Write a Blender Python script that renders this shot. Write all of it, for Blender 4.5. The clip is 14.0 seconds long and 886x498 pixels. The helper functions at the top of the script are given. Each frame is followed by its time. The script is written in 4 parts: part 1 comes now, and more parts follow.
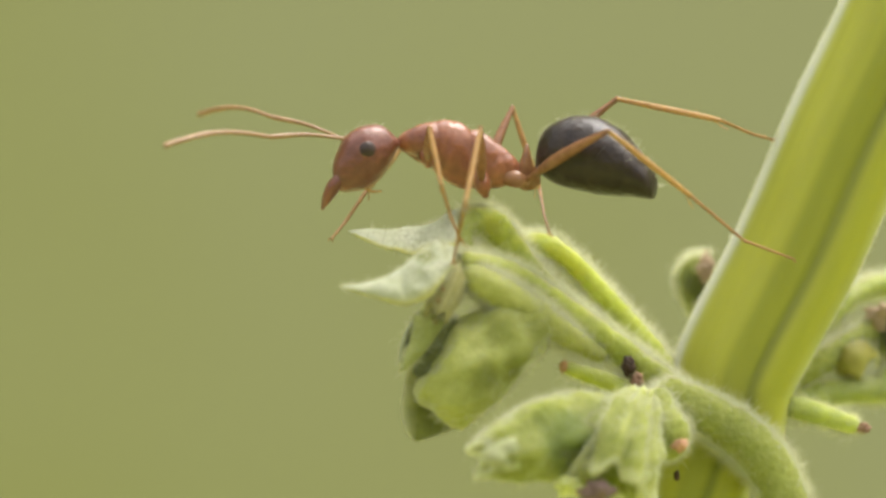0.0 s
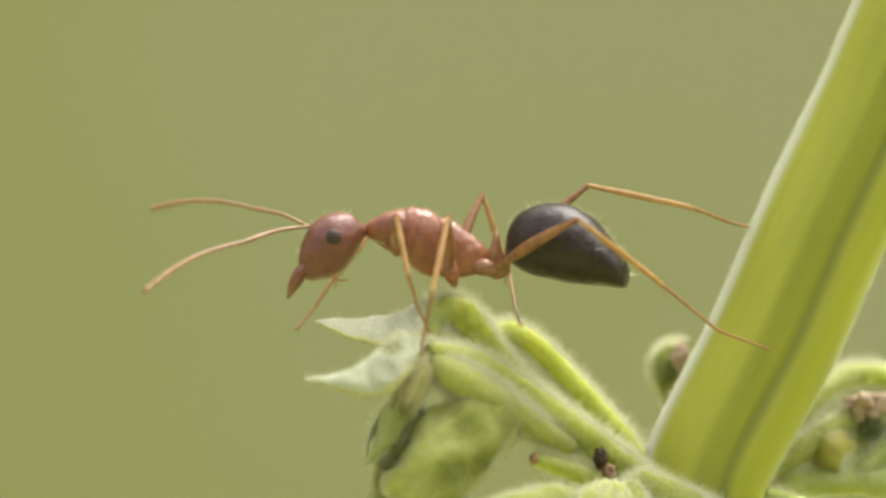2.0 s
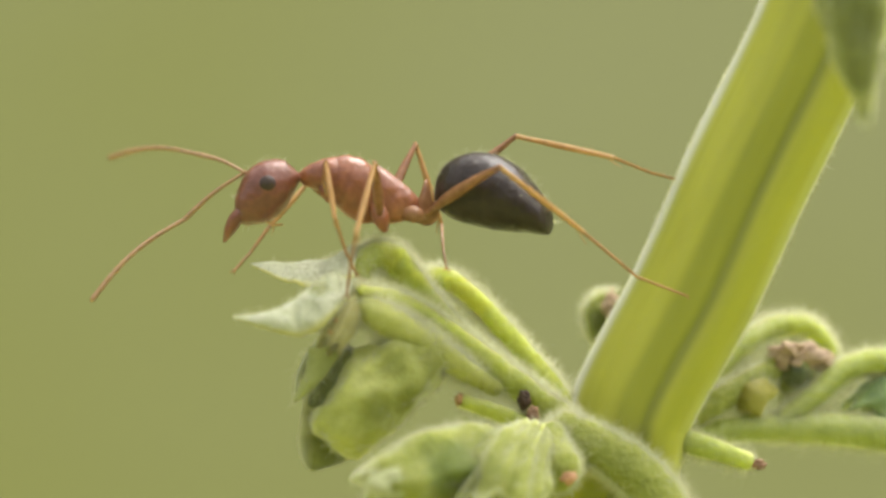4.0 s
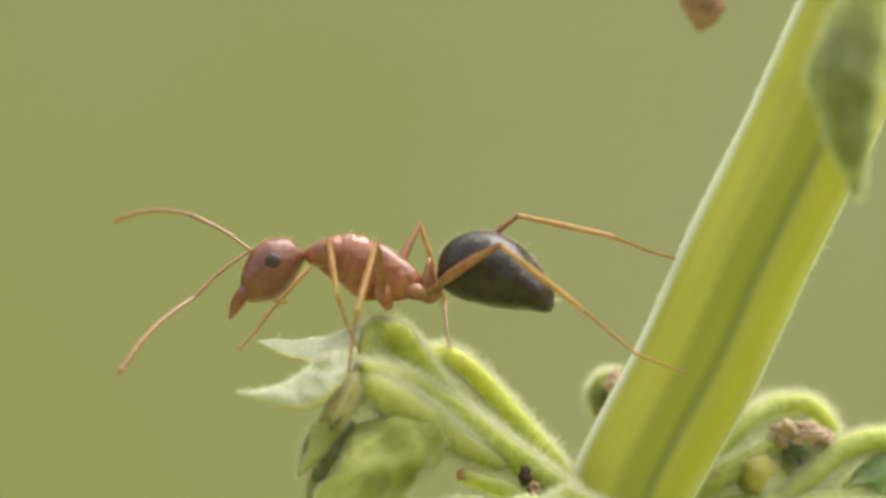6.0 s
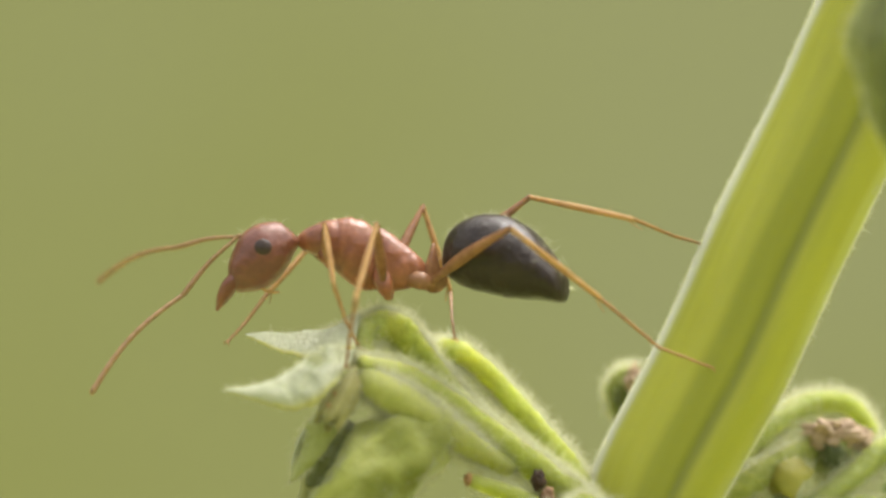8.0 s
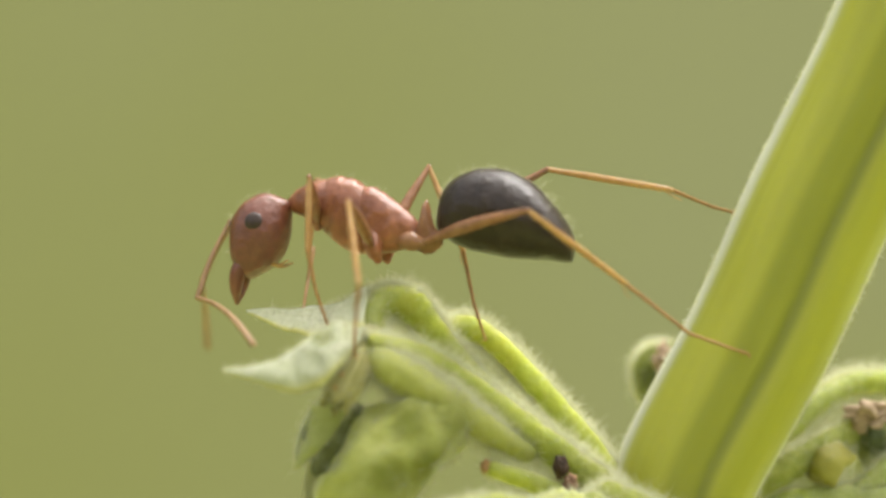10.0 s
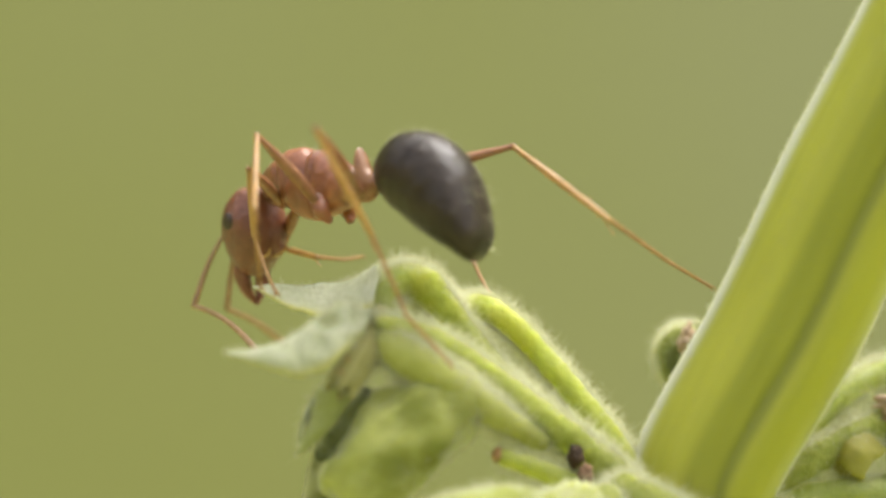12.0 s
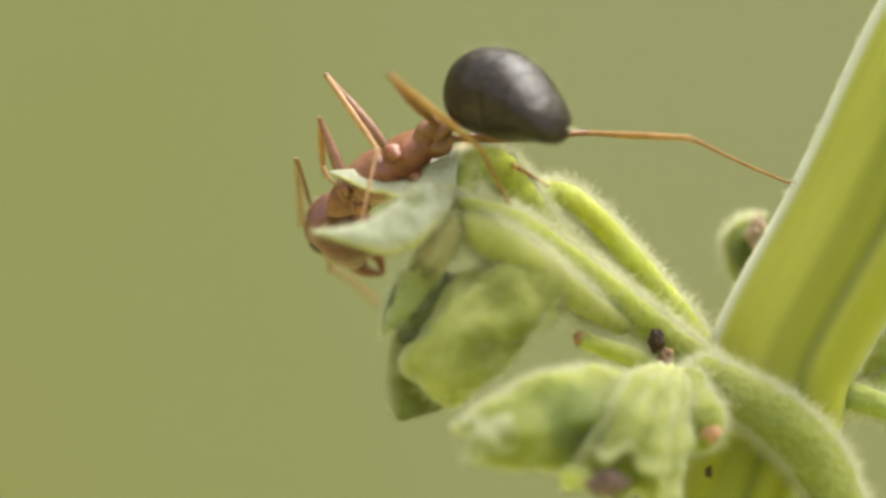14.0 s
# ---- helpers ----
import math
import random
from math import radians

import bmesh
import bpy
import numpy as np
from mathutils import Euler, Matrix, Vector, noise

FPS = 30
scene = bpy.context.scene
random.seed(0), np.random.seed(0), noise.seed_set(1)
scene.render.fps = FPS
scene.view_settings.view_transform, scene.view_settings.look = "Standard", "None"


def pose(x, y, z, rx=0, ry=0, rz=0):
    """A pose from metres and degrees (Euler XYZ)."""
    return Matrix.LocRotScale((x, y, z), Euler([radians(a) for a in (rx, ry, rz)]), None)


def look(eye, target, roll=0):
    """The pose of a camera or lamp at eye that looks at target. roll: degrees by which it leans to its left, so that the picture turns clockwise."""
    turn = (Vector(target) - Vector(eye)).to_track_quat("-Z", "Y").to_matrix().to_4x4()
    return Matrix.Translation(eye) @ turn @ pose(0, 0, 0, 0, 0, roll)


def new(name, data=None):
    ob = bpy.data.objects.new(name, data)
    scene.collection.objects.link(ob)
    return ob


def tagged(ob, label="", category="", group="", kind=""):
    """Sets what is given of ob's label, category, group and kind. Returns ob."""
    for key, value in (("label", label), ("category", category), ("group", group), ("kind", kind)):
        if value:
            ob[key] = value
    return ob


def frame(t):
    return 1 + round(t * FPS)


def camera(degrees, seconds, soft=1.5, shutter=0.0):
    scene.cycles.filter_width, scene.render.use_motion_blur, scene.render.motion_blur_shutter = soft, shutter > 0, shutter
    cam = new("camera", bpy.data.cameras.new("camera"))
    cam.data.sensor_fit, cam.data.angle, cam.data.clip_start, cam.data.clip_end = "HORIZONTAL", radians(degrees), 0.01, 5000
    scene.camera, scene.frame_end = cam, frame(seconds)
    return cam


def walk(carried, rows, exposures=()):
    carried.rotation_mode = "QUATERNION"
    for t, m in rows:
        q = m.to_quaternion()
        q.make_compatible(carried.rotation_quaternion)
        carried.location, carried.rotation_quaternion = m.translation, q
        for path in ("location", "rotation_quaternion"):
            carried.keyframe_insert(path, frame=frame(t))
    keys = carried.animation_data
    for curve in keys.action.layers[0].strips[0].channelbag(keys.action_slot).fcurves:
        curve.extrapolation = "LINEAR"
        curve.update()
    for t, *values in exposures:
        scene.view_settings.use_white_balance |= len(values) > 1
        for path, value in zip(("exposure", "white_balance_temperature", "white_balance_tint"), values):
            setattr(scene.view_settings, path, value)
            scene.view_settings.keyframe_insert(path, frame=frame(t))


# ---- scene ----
MM = 0.001
FOCUS_STOP = 42.0
cam = camera(10.0, 14.0, soft=3.0)
PATH = [
    (0.0, (-0.01098, -0.11281, 0.00068), (-0.00232, 0.00000, -0.00188), -0.74),
    (0.1, (-0.01085, -0.11249, 0.00054), (-0.00236, 0.00000, -0.00209), -0.74),
    (0.2, (-0.01057, -0.11217, 0.00025), (-0.00226, 0.00000, -0.00244), -0.74),
    (0.3, (-0.01017, -0.11185, 0.00036), (-0.00204, 0.00000, -0.00240), -0.74),
    (0.4, (-0.00989, -0.11153, 0.00031), (-0.00193, 0.00000, -0.00251), -0.74),
    (0.5, (-0.00970, -0.11121, 0.00061), (-0.00191, 0.00000, -0.00227), -0.74),
    (0.6, (-0.00970, -0.11138, 0.00079), (-0.00179, 0.00000, -0.00206), -0.69),
    (0.7, (-0.00963, -0.11154, 0.00113), (-0.00158, 0.00000, -0.00169), -0.64),
    (0.8, (-0.00989, -0.11170, 0.00130), (-0.00171, 0.00000, -0.00149), -0.59),
    (0.9, (-0.00980, -0.11187, 0.00222), (-0.00149, 0.00000, -0.00054), -0.54),
    (1.0, (-0.00964, -0.11203, 0.00263), (-0.00120, 0.00000, -0.00009), -0.49),
    (1.1, (-0.00929, -0.11175, 0.00277), (-0.00099, 0.00000, 0.00008), -0.50),
    (1.2, (-0.00906, -0.11147, 0.00245), (-0.00090, 0.00000, -0.00020), -0.50),
    (1.3, (-0.00890, -0.11120, 0.00258), (-0.00087, 0.00000, -0.00004), -0.50),
    (1.5, (-0.00865, -0.11064, 0.00265), (-0.00089, 0.00000, 0.00009), -0.51),
    (1.6, (-0.00881, -0.11066, 0.00292), (-0.00104, 0.00000, 0.00052), -0.56),
    (1.7, (-0.00906, -0.11068, 0.00286), (-0.00128, 0.00000, 0.00062), -0.61),
    (1.8, (-0.00934, -0.11070, 0.00219), (-0.00156, 0.00000, 0.00011), -0.66),
    (2.0, (-0.00941, -0.11074, 0.00184), (-0.00160, 0.00000, 0.00007), -0.76),
    (2.2, (-0.00934, -0.11122, 0.00187), (-0.00168, 0.00000, 0.00013), -0.71),
    (2.5, (-0.00869, -0.11194, 0.00172), (-0.00123, 0.00000, 0.00004), -0.64),
    (2.7, (-0.00737, -0.11215, 0.00185), (-0.00033, 0.00000, 0.00020), -0.51),
    (2.8, (-0.00722, -0.11226, 0.00130), (-0.00039, 0.00000, -0.00033), -0.45),
    (3.0, (-0.00686, -0.11248, 0.00143), (-0.00044, 0.00000, -0.00017), -0.33),
    (3.1, (-0.00639, -0.11273, 0.00178), (-0.00034, 0.00000, 0.00029), -0.33),
    (3.2, (-0.00595, -0.11299, 0.00147), (-0.00028, 0.00000, 0.00009), -0.32),
    (5.3, (-0.00043, -0.11653, -0.00254), (-0.00013, 0.00000, -0.00029), 0.06),
    (5.5, (-0.00123, -0.11555, -0.00319), (-0.00034, 0.00000, -0.00032), -0.01),
    (5.7, (-0.00095, -0.11592, -0.00245), (-0.00032, 0.00000, 0.00020), -0.01),
    (5.8, (-0.00060, -0.11611, -0.00208), (-0.00009, 0.00000, 0.00046), -0.00),
    (6.0, (-0.00042, -0.11649, -0.00164), (-0.00017, 0.00000, 0.00067), 0.01),
    (6.2, (-0.00060, -0.11653, -0.00151), (-0.00037, 0.00000, 0.00076), -0.01),
    (6.5, (-0.00036, -0.11659, -0.00154), (-0.00018, 0.00000, 0.00064), -0.03),
    (6.7, (-0.00048, -0.11615, -0.00277), (-0.00019, 0.00000, 0.00002), -0.02),
    (6.8, (-0.00027, -0.11593, -0.00313), (0.00006, 0.00000, -0.00003), -0.01),
    (6.9, (-0.00048, -0.11571, -0.00397), (-0.00010, 0.00000, -0.00058), -0.01),
    (7.0, (-0.00068, -0.11549, -0.00442), (-0.00025, 0.00000, -0.00073), -0.00),
    (7.2, (-0.00096, -0.11555, -0.00376), (-0.00067, 0.00000, -0.00059), -0.06),
    (7.5, (-0.00004, -0.11563, -0.00232), (0.00004, 0.00000, 0.00006), -0.15),
    (7.7, (-0.00078, -0.11227, -0.00261), (-0.00061, 0.00000, -0.00028), -0.15),
    (8.0, (-0.00059, -0.10723, -0.00190), (-0.00028, 0.00000, 0.00035), -0.14),
    (8.5, (0.00052, -0.10389, -0.00087), (-0.00021, 0.00000, 0.00051), -0.11),
    (8.7, (-0.00071, -0.10312, -0.00185), (-0.00085, 0.00000, -0.00020), -0.26),
    (10.8, (-0.00045, -0.09894, -0.00101), (-0.00037, 0.00000, -0.00024), -0.19),
    (11.0, (-0.00021, -0.09868, 0.00022), (-0.00047, 0.00000, 0.00018), -0.17),
    (11.1, (-0.00008, -0.09825, 0.00102), (-0.00046, 0.00000, 0.00044), -0.12),
    (11.2, (0.00038, -0.09727, 0.00035), (-0.00059, 0.00000, -0.00060), 0.08),
    (11.3, (0.00149, -0.09627, -0.00026), (-0.00005, 0.00000, -0.00157), 0.28),
    (11.4, (0.00235, -0.09528, 0.00035), (0.00025, 0.00000, -0.00131), 0.47),
    (11.5, (0.00285, -0.09427, 0.00135), (0.00021, 0.00000, -0.00065), 0.67),
    (11.6, (0.00219, -0.09463, 0.00194), (-0.00048, 0.00000, -0.00010), 0.73),
    (11.7, (0.00167, -0.09498, 0.00204), (-0.00103, 0.00000, -0.00003), 0.78),
    (11.8, (0.00148, -0.09534, 0.00212), (-0.00125, 0.00000, 0.00001), 0.84),
    (11.9, (0.00163, -0.09569, 0.00206), (-0.00113, 0.00000, -0.00009), 0.90),
    (12.0, (0.00190, -0.09604, 0.00149), (-0.00088, 0.00000, -0.00069), 0.96),
    (12.2, (0.00111, -0.09627, 0.00165), (-0.00110, 0.00000, -0.00039), 0.94),
    (12.3, (0.00053, -0.09638, 0.00156), (-0.00139, 0.00000, -0.00042), 0.93),
    (12.5, (0.00037, -0.09660, 0.00146), (-0.00097, 0.00000, -0.00038), 0.91),
    (12.6, (0.00100, -0.09664, 0.00102), (-0.00035, 0.00000, -0.00073), 1.01),
    (12.7, (0.00139, -0.09668, 0.00084), (0.00004, 0.00000, -0.00083), 1.11),
    (12.8, (0.00140, -0.09672, 0.00101), (0.00005, 0.00000, -0.00057), 1.21),
    (12.9, (0.00130, -0.09677, 0.00079), (-0.00006, 0.00000, -0.00069), 1.31),
    (13.0, (0.00114, -0.09681, 0.00068), (-0.00021, 0.00000, -0.00072), 1.41),
    (13.1, (0.00122, -0.09684, 0.00127), (-0.00016, 0.00000, -0.00014), 1.42),
    (13.2, (0.00146, -0.09687, 0.00132), (0.00005, 0.00000, -0.00012), 1.44),
    (13.3, (0.00179, -0.09690, 0.00109), (0.00036, 0.00000, -0.00037), 1.45),
    (13.4, (0.00201, -0.09694, 0.00079), (0.00056, 0.00000, -0.00069), 1.47),
    (13.5, (0.00185, -0.09697, 0.00031), (0.00036, 0.00000, -0.00119), 1.48),
    (13.6, (0.00106, -0.09668, -0.00051), (0.00050, 0.00000, -0.00160), 1.38),
    (13.7, (-0.00047, -0.09637, -0.00105), (-0.00011, 0.00000, -0.00172), 1.27),
    (13.8, (-0.00226, -0.09606, -0.00167), (-0.00098, 0.00000, -0.00194), 1.17),
    (13.9, (-0.00424, -0.09573, -0.00233), (-0.00205, 0.00000, -0.00219), 1.07),
    (14.0, (-0.00537, -0.09540, -0.00341), (-0.00228, 0.00000, -0.00287), 0.96),
]
walk(cam, [(t, look(eye, target, roll)) for t, eye, target, roll in PATH])

# ---- light ----
world = bpy.data.worlds.new("sky")
scene.world = world
world.use_nodes = True
wn = world.node_tree.nodes
sky = wn.new("ShaderNodeTexSky")
sky.sky_type = "NISHITA"
sky.sun_disc = False
sky.sun_elevation = radians(67)
sky.sun_rotation = radians(58)
sky.air_density, sky.dust_density = 1.0, 6.0
wn["Background"].inputs["Strength"].default_value = 0.29
veil = wn.new("ShaderNodeHueSaturation")
veil.inputs["Saturation"].default_value = 0.25
world.node_tree.links.new(sky.outputs["Color"], veil.inputs["Color"])
world.node_tree.links.new(veil.outputs["Color"], wn["Background"].inputs["Color"])
sun_data = bpy.data.lights.new("sun", "SUN")
sun_data.energy, sun_data.angle, sun_data.color = 0.70, radians(80), (1.0, 0.94, 0.82)
sun = new("sun", sun_data)
sun.matrix_world = look((0.35, 0.22, 1.0), (0, 0, 0))
scene.view_settings.exposure = 1.03


# ---- materials ----
def material(name, dark, light, rough=0.5, see=0.0, scale=2500.0, bump=0.2, spec=0.4, coat=0.0, sss=0.0, marks=(), fuzz=0.0, depth=(0.0006, 0.0004, 0.0002), relief=0.00004, grain=None, clear=0.0):
    """dark to light base colour by two scales of noise; see: share of light that passes through scattered; clear: share that passes straight."""
    m = bpy.data.materials.new(name)
    m.use_nodes = True
    t = m.node_tree
    n, l = t.nodes, t.links
    p = n["Principled BSDF"]
    co = n.new("ShaderNodeTexCoord")
    big, small = n.new("ShaderNodeTexNoise"), n.new("ShaderNodeTexNoise")
    big.inputs["Scale"].default_value, small.inputs["Scale"].default_value = scale * 0.3, scale * 2.5
    big.inputs["Detail"].default_value, small.inputs["Detail"].default_value = 3, 4
    where = co.outputs["Object"]
    if grain:
        # fibres drawn out along the turned z axis
        turned, drawn = n.new("ShaderNodeMapping"), n.new("ShaderNodeMapping")
        turned.vector_type, turned.inputs["Rotation"].default_value = "TEXTURE", grain
        drawn.inputs["Scale"].default_value = (1.3, 1.3, 0.13)
        l.new(where, turned.inputs["Vector"])
        l.new(turned.outputs["Vector"], drawn.inputs["Vector"])
        where = drawn.outputs["Vector"]
    for tex in (big, small):
        l.new(where, tex.inputs["Vector"])
    add = n.new("ShaderNodeMath")
    add.operation = "MULTIPLY_ADD"
    add.inputs[1].default_value = 0.45
    l.new(small.outputs["Fac"], add.inputs[0])
    half = n.new("ShaderNodeMath")
    half.operation = "MULTIPLY"
    half.inputs[1].default_value = 0.55
    l.new(big.outputs["Fac"], half.inputs[0])
    l.new(half.outputs[0], add.inputs[2])
    ramp = n.new("ShaderNodeValToRGB")
    ramp.color_ramp.elements[0].position, ramp.color_ramp.elements[1].position = 0.32, 0.68
    ramp.color_ramp.elements[0].color, ramp.color_ramp.elements[1].color = (*dark, 1), (*light, 1)
    l.new(add.outputs[0], ramp.inputs["Fac"])
    colour = ramp.outputs["Color"]
    for mark, tint in marks:
        at = n.new("ShaderNodeAttribute")
        at.attribute_name = mark
        mix = n.new("ShaderNodeMix")
        mix.data_type = "RGBA"
        l.new(at.outputs["Fac"], mix.inputs["Factor"])
        l.new(colour, mix.inputs[6])
        mix.inputs[7].default_value = (*tint, 1)
        colour = mix.outputs[2]
    l.new(colour, p.inputs["Base Color"])
    p.inputs["Roughness"].default_value = rough
    p.inputs["Specular IOR Level"].default_value = spec
    p.inputs["Coat Weight"].default_value = coat
    p.inputs["Coat Roughness"].default_value = 0.25
    if fuzz:
        p.inputs["Sheen Weight"].default_value = fuzz
        p.inputs["Sheen Roughness"].default_value = 0.35
        p.inputs["Sheen Tint"].default_value = (0.95, 1.0, 0.85, 1)
    if sss:
        p.inputs["Subsurface Weight"].default_value = sss
        p.inputs["Subsurface Radius"].default_value = depth
        p.inputs["Subsurface Scale"].default_value = 1.0
    bp = n.new("ShaderNodeBump")
    bp.inputs["Strength"].default_value, bp.inputs["Distance"].default_value = bump, relief
    l.new(small.outputs["Fac"], bp.inputs["Height"])
    l.new(bp.outputs["Normal"], p.inputs["Normal"])
    if see:
        tr = n.new("ShaderNodeBsdfTranslucent")
        l.new(colour, tr.inputs["Color"])
        mx = n.new("ShaderNodeMixShader")
        mx.inputs["Fac"].default_value = see
        l.new(p.outputs[0], mx.inputs[1])
        l.new(tr.outputs[0], mx.inputs[2])
        l.new(mx.outputs[0], n["Material Output"].inputs["Surface"])
        if clear:
            glass, thin = n.new("ShaderNodeBsdfTransparent"), n.new("ShaderNodeMixShader")
            thin.inputs["Fac"].default_value = clear
            l.new(mx.outputs[0], thin.inputs[1])
            l.new(glass.outputs[0], thin.inputs[2])
            l.new(thin.outputs[0], n["Material Output"].inputs["Surface"])
    return m


JUICY = (0.0018, 0.0019, 0.0008)
# the first mark tints the stem's front groove dark, standing in for shade
STEM = material("stem_skin", (0.220, 0.227, 0.016), (0.290, 0.291, 0.026), 0.5, 0.0, 650, 0.45, 0.3, sss=0.4, marks=(("furrow_shade", (0.118, 0.130, 0.018)), ("corner", (0.41, 0.41, 0.29))), fuzz=0.12, depth=(0.0005, 0.0005, 0.0002), relief=0.00005, grain=(0, radians(26), 0))
STALK = material("stalk_skin", (0.154, 0.170, 0.026), (0.238, 0.252, 0.064), 0.6, 0.0, 1500, 0.7, 0.3, sss=0.9, marks=(("ripe", (0.27, 0.235, 0.035)),), fuzz=0.3, depth=JUICY, relief=0.00010)
CUP = material("calyx_skin", (0.175, 0.196, 0.034), (0.295, 0.310, 0.088), 0.7, 0.3, 2600, 0.8, 0.2, sss=0.7, marks=(("seed", (0.14, 0.175, 0.040)), ("rim", (0.50, 0.50, 0.29))), fuzz=0.3, depth=JUICY, relief=0.00010)
# stalk skin again, greyed and darkened for the far whorl's shade and haze
STALK_SHADED = material("far_stalk_shaded", (0.145, 0.165, 0.032), (0.220, 0.238, 0.075), 0.65, 0.0, 1500, 0.7, 0.3, sss=0.8, fuzz=0.3, depth=JUICY, relief=0.00010)
AUTUMN = material("yellowing_calyx", (0.165, 0.152, 0.018), (0.255, 0.232, 0.040), 0.65, 0.2, 1400, 0.6, 0.3, sss=0.5, fuzz=0.2, depth=JUICY)
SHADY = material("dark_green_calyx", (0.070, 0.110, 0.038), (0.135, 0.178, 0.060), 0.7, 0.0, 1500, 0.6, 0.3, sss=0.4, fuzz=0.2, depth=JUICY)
HUSK = material("calyx_husk", (0.31, 0.328, 0.080), (0.45, 0.46, 0.150), 0.7, 0.35, 1800, 0.8, 0.2, sss=0.5, marks=(("seed", (0.15, 0.17, 0.022)), ("rim", (0.48, 0.46, 0.20))), fuzz=0.25, depth=JUICY, relief=0.00008)
RIB = material("calyx_rib_skin", (0.30, 0.325, 0.09), (0.44, 0.455, 0.18), 0.7, 0.45, 2600, 0.6, 0.2, fuzz=0.4, relief=0.00008)
PALE = material("calyx_tip_skin", (0.36, 0.38, 0.17), (0.50, 0.505, 0.29), 0.7, 0.45, 2600, 0.6, 0.2, fuzz=0.4, relief=0.00008)
THROAT = material("calyx_throat_skin", (0.185, 0.17, 0.05), (0.31, 0.285, 0.10), 0.6, 0.3, 2400, 0.5, 0.3, fuzz=0.2)
POD = material("pod_skin", (0.14, 0.152, 0.038), (0.24, 0.250, 0.072), 0.65, 0.0, 1600, 0.6, 0.3, sss=0.4, marks=(("seed", (0.048, 0.058, 0.018)), ("rim", (0.22, 0.23, 0.115))), fuzz=0.3, depth=JUICY)
LIP = material("calyx_lip", (0.37, 0.39, 0.22), (0.56, 0.562, 0.42), 0.6, 0.45, 2200, 0.7, 0.3, marks=(("edge", (0.50, 0.47, 0.11)), ("patch", (0.16, 0.18, 0.035))), fuzz=0.3, relief=0.00010)
DEEP = material("calyx_shade_green", (0.23, 0.26, 0.07), (0.38, 0.39, 0.12), 0.6, 0.0, 1600, 0.5, 0.3, sss=0.6, fuzz=0.2, depth=JUICY)
# olive darkened to stand in for shade inside the hood's mouth
FLAP_SHADED = material("calyx_flap_shaded", (0.15, 0.165, 0.03), (0.24, 0.25, 0.06), 0.7, 0.3, 2000, 0.6, 0.2, marks=(("edge", (0.50, 0.49, 0.28)),), fuzz=0.3)
# dark green that stands in for shade inside the small calyx and its gaps
HOLLOW_SHADE = material("calyx_hollow_shade", (0.078, 0.086, 0.030), (0.145, 0.155, 0.052), 0.7, 0.2, 2500, 0.5, 0.2)
DRY = material("dry_petal", (0.30, 0.21, 0.13), (0.54, 0.41, 0.29), 0.8, 0.3, 3000, 0.6, 0.2)
PURPLE = material("withered_petal", (0.08, 0.055, 0.045), (0.26, 0.17, 0.14), 0.8, 0.1, 3000, 0.6, 0.2)
SCAR = material("brown_scar", (0.012, 0.009, 0.006), (0.10, 0.055, 0.025), 0.75, 0.0, 3000, 0.8, 0.2)
OCHRE = material("ochre_scar", (0.17, 0.085, 0.03), (0.36, 0.21, 0.085), 0.75, 0.0, 3000, 0.6, 0.2)
PINK = material("pink_scar", (0.40, 0.20, 0.11), (0.52, 0.31, 0.19), 0.7, 0.1, 3000, 0.4, 0.2)
RUST = material("rust_scar", (0.11, 0.06, 0.033), (0.30, 0.17, 0.10), 0.75, 0.0, 3000, 0.6, 0.2)
HAIR = material("white_hair", (0.68, 0.68, 0.45), (0.82, 0.81, 0.60), 0.5, 0.65, 3000, 0.0, 0.3, clear=0.5)
ANT_RED = material("ant_red_shell", (0.110, 0.032, 0.012), (0.255, 0.092, 0.037), 0.34, 0.0, 2200, 0.9, 0.45, sss=0.15, fuzz=0.05)
ANT_HEAD = material("ant_head_shell", (0.085, 0.027, 0.014), (0.165, 0.055, 0.028), 0.36, 0.0, 2400, 0.9, 0.45, sss=0.1)
FEMUR = material("ant_femur_shell", (0.20, 0.090, 0.040), (0.345, 0.172, 0.080), 0.25, 0.35, 2500, 0.3, 0.5)
DARK_SCREEN = material("dark_screen_leaves", (0.05, 0.065, 0.018), (0.15, 0.17, 0.05), 0.8, 0.0, 12, 0.4, 0.2)
AMBER = material("ant_leg_shell", (0.34, 0.185, 0.055), (0.52, 0.31, 0.105), 0.3, 0.35, 2500, 0.15, 0.5)
FEELER = material("ant_antenna_shell", (0.21, 0.115, 0.048), (0.36, 0.215, 0.10), 0.35, 0.25, 2500, 0.3, 0.5)
TIP = material("ant_foot_shell", (0.22, 0.115, 0.038), (0.38, 0.20, 0.07), 0.45, 0.2, 2500, 0.1, 0.4)
GASTER = material("ant_gaster_shell", (0.008, 0.005, 0.003), (0.030, 0.019, 0.011), 0.38, 0.0, 1500, 0.9, 0.28, fuzz=0.0, relief=0.00006)
EYE = material("ant_eye", (0.018, 0.010, 0.006), (0.045, 0.026, 0.016), 0.42, 0.0, 6000, 0.2, 0.35)
GROUND = material("meadow_ground", (0.24, 0.27, 0.08), (0.36, 0.37, 0.14), 0.9, 0.0, 4, 0.2, 0.1)


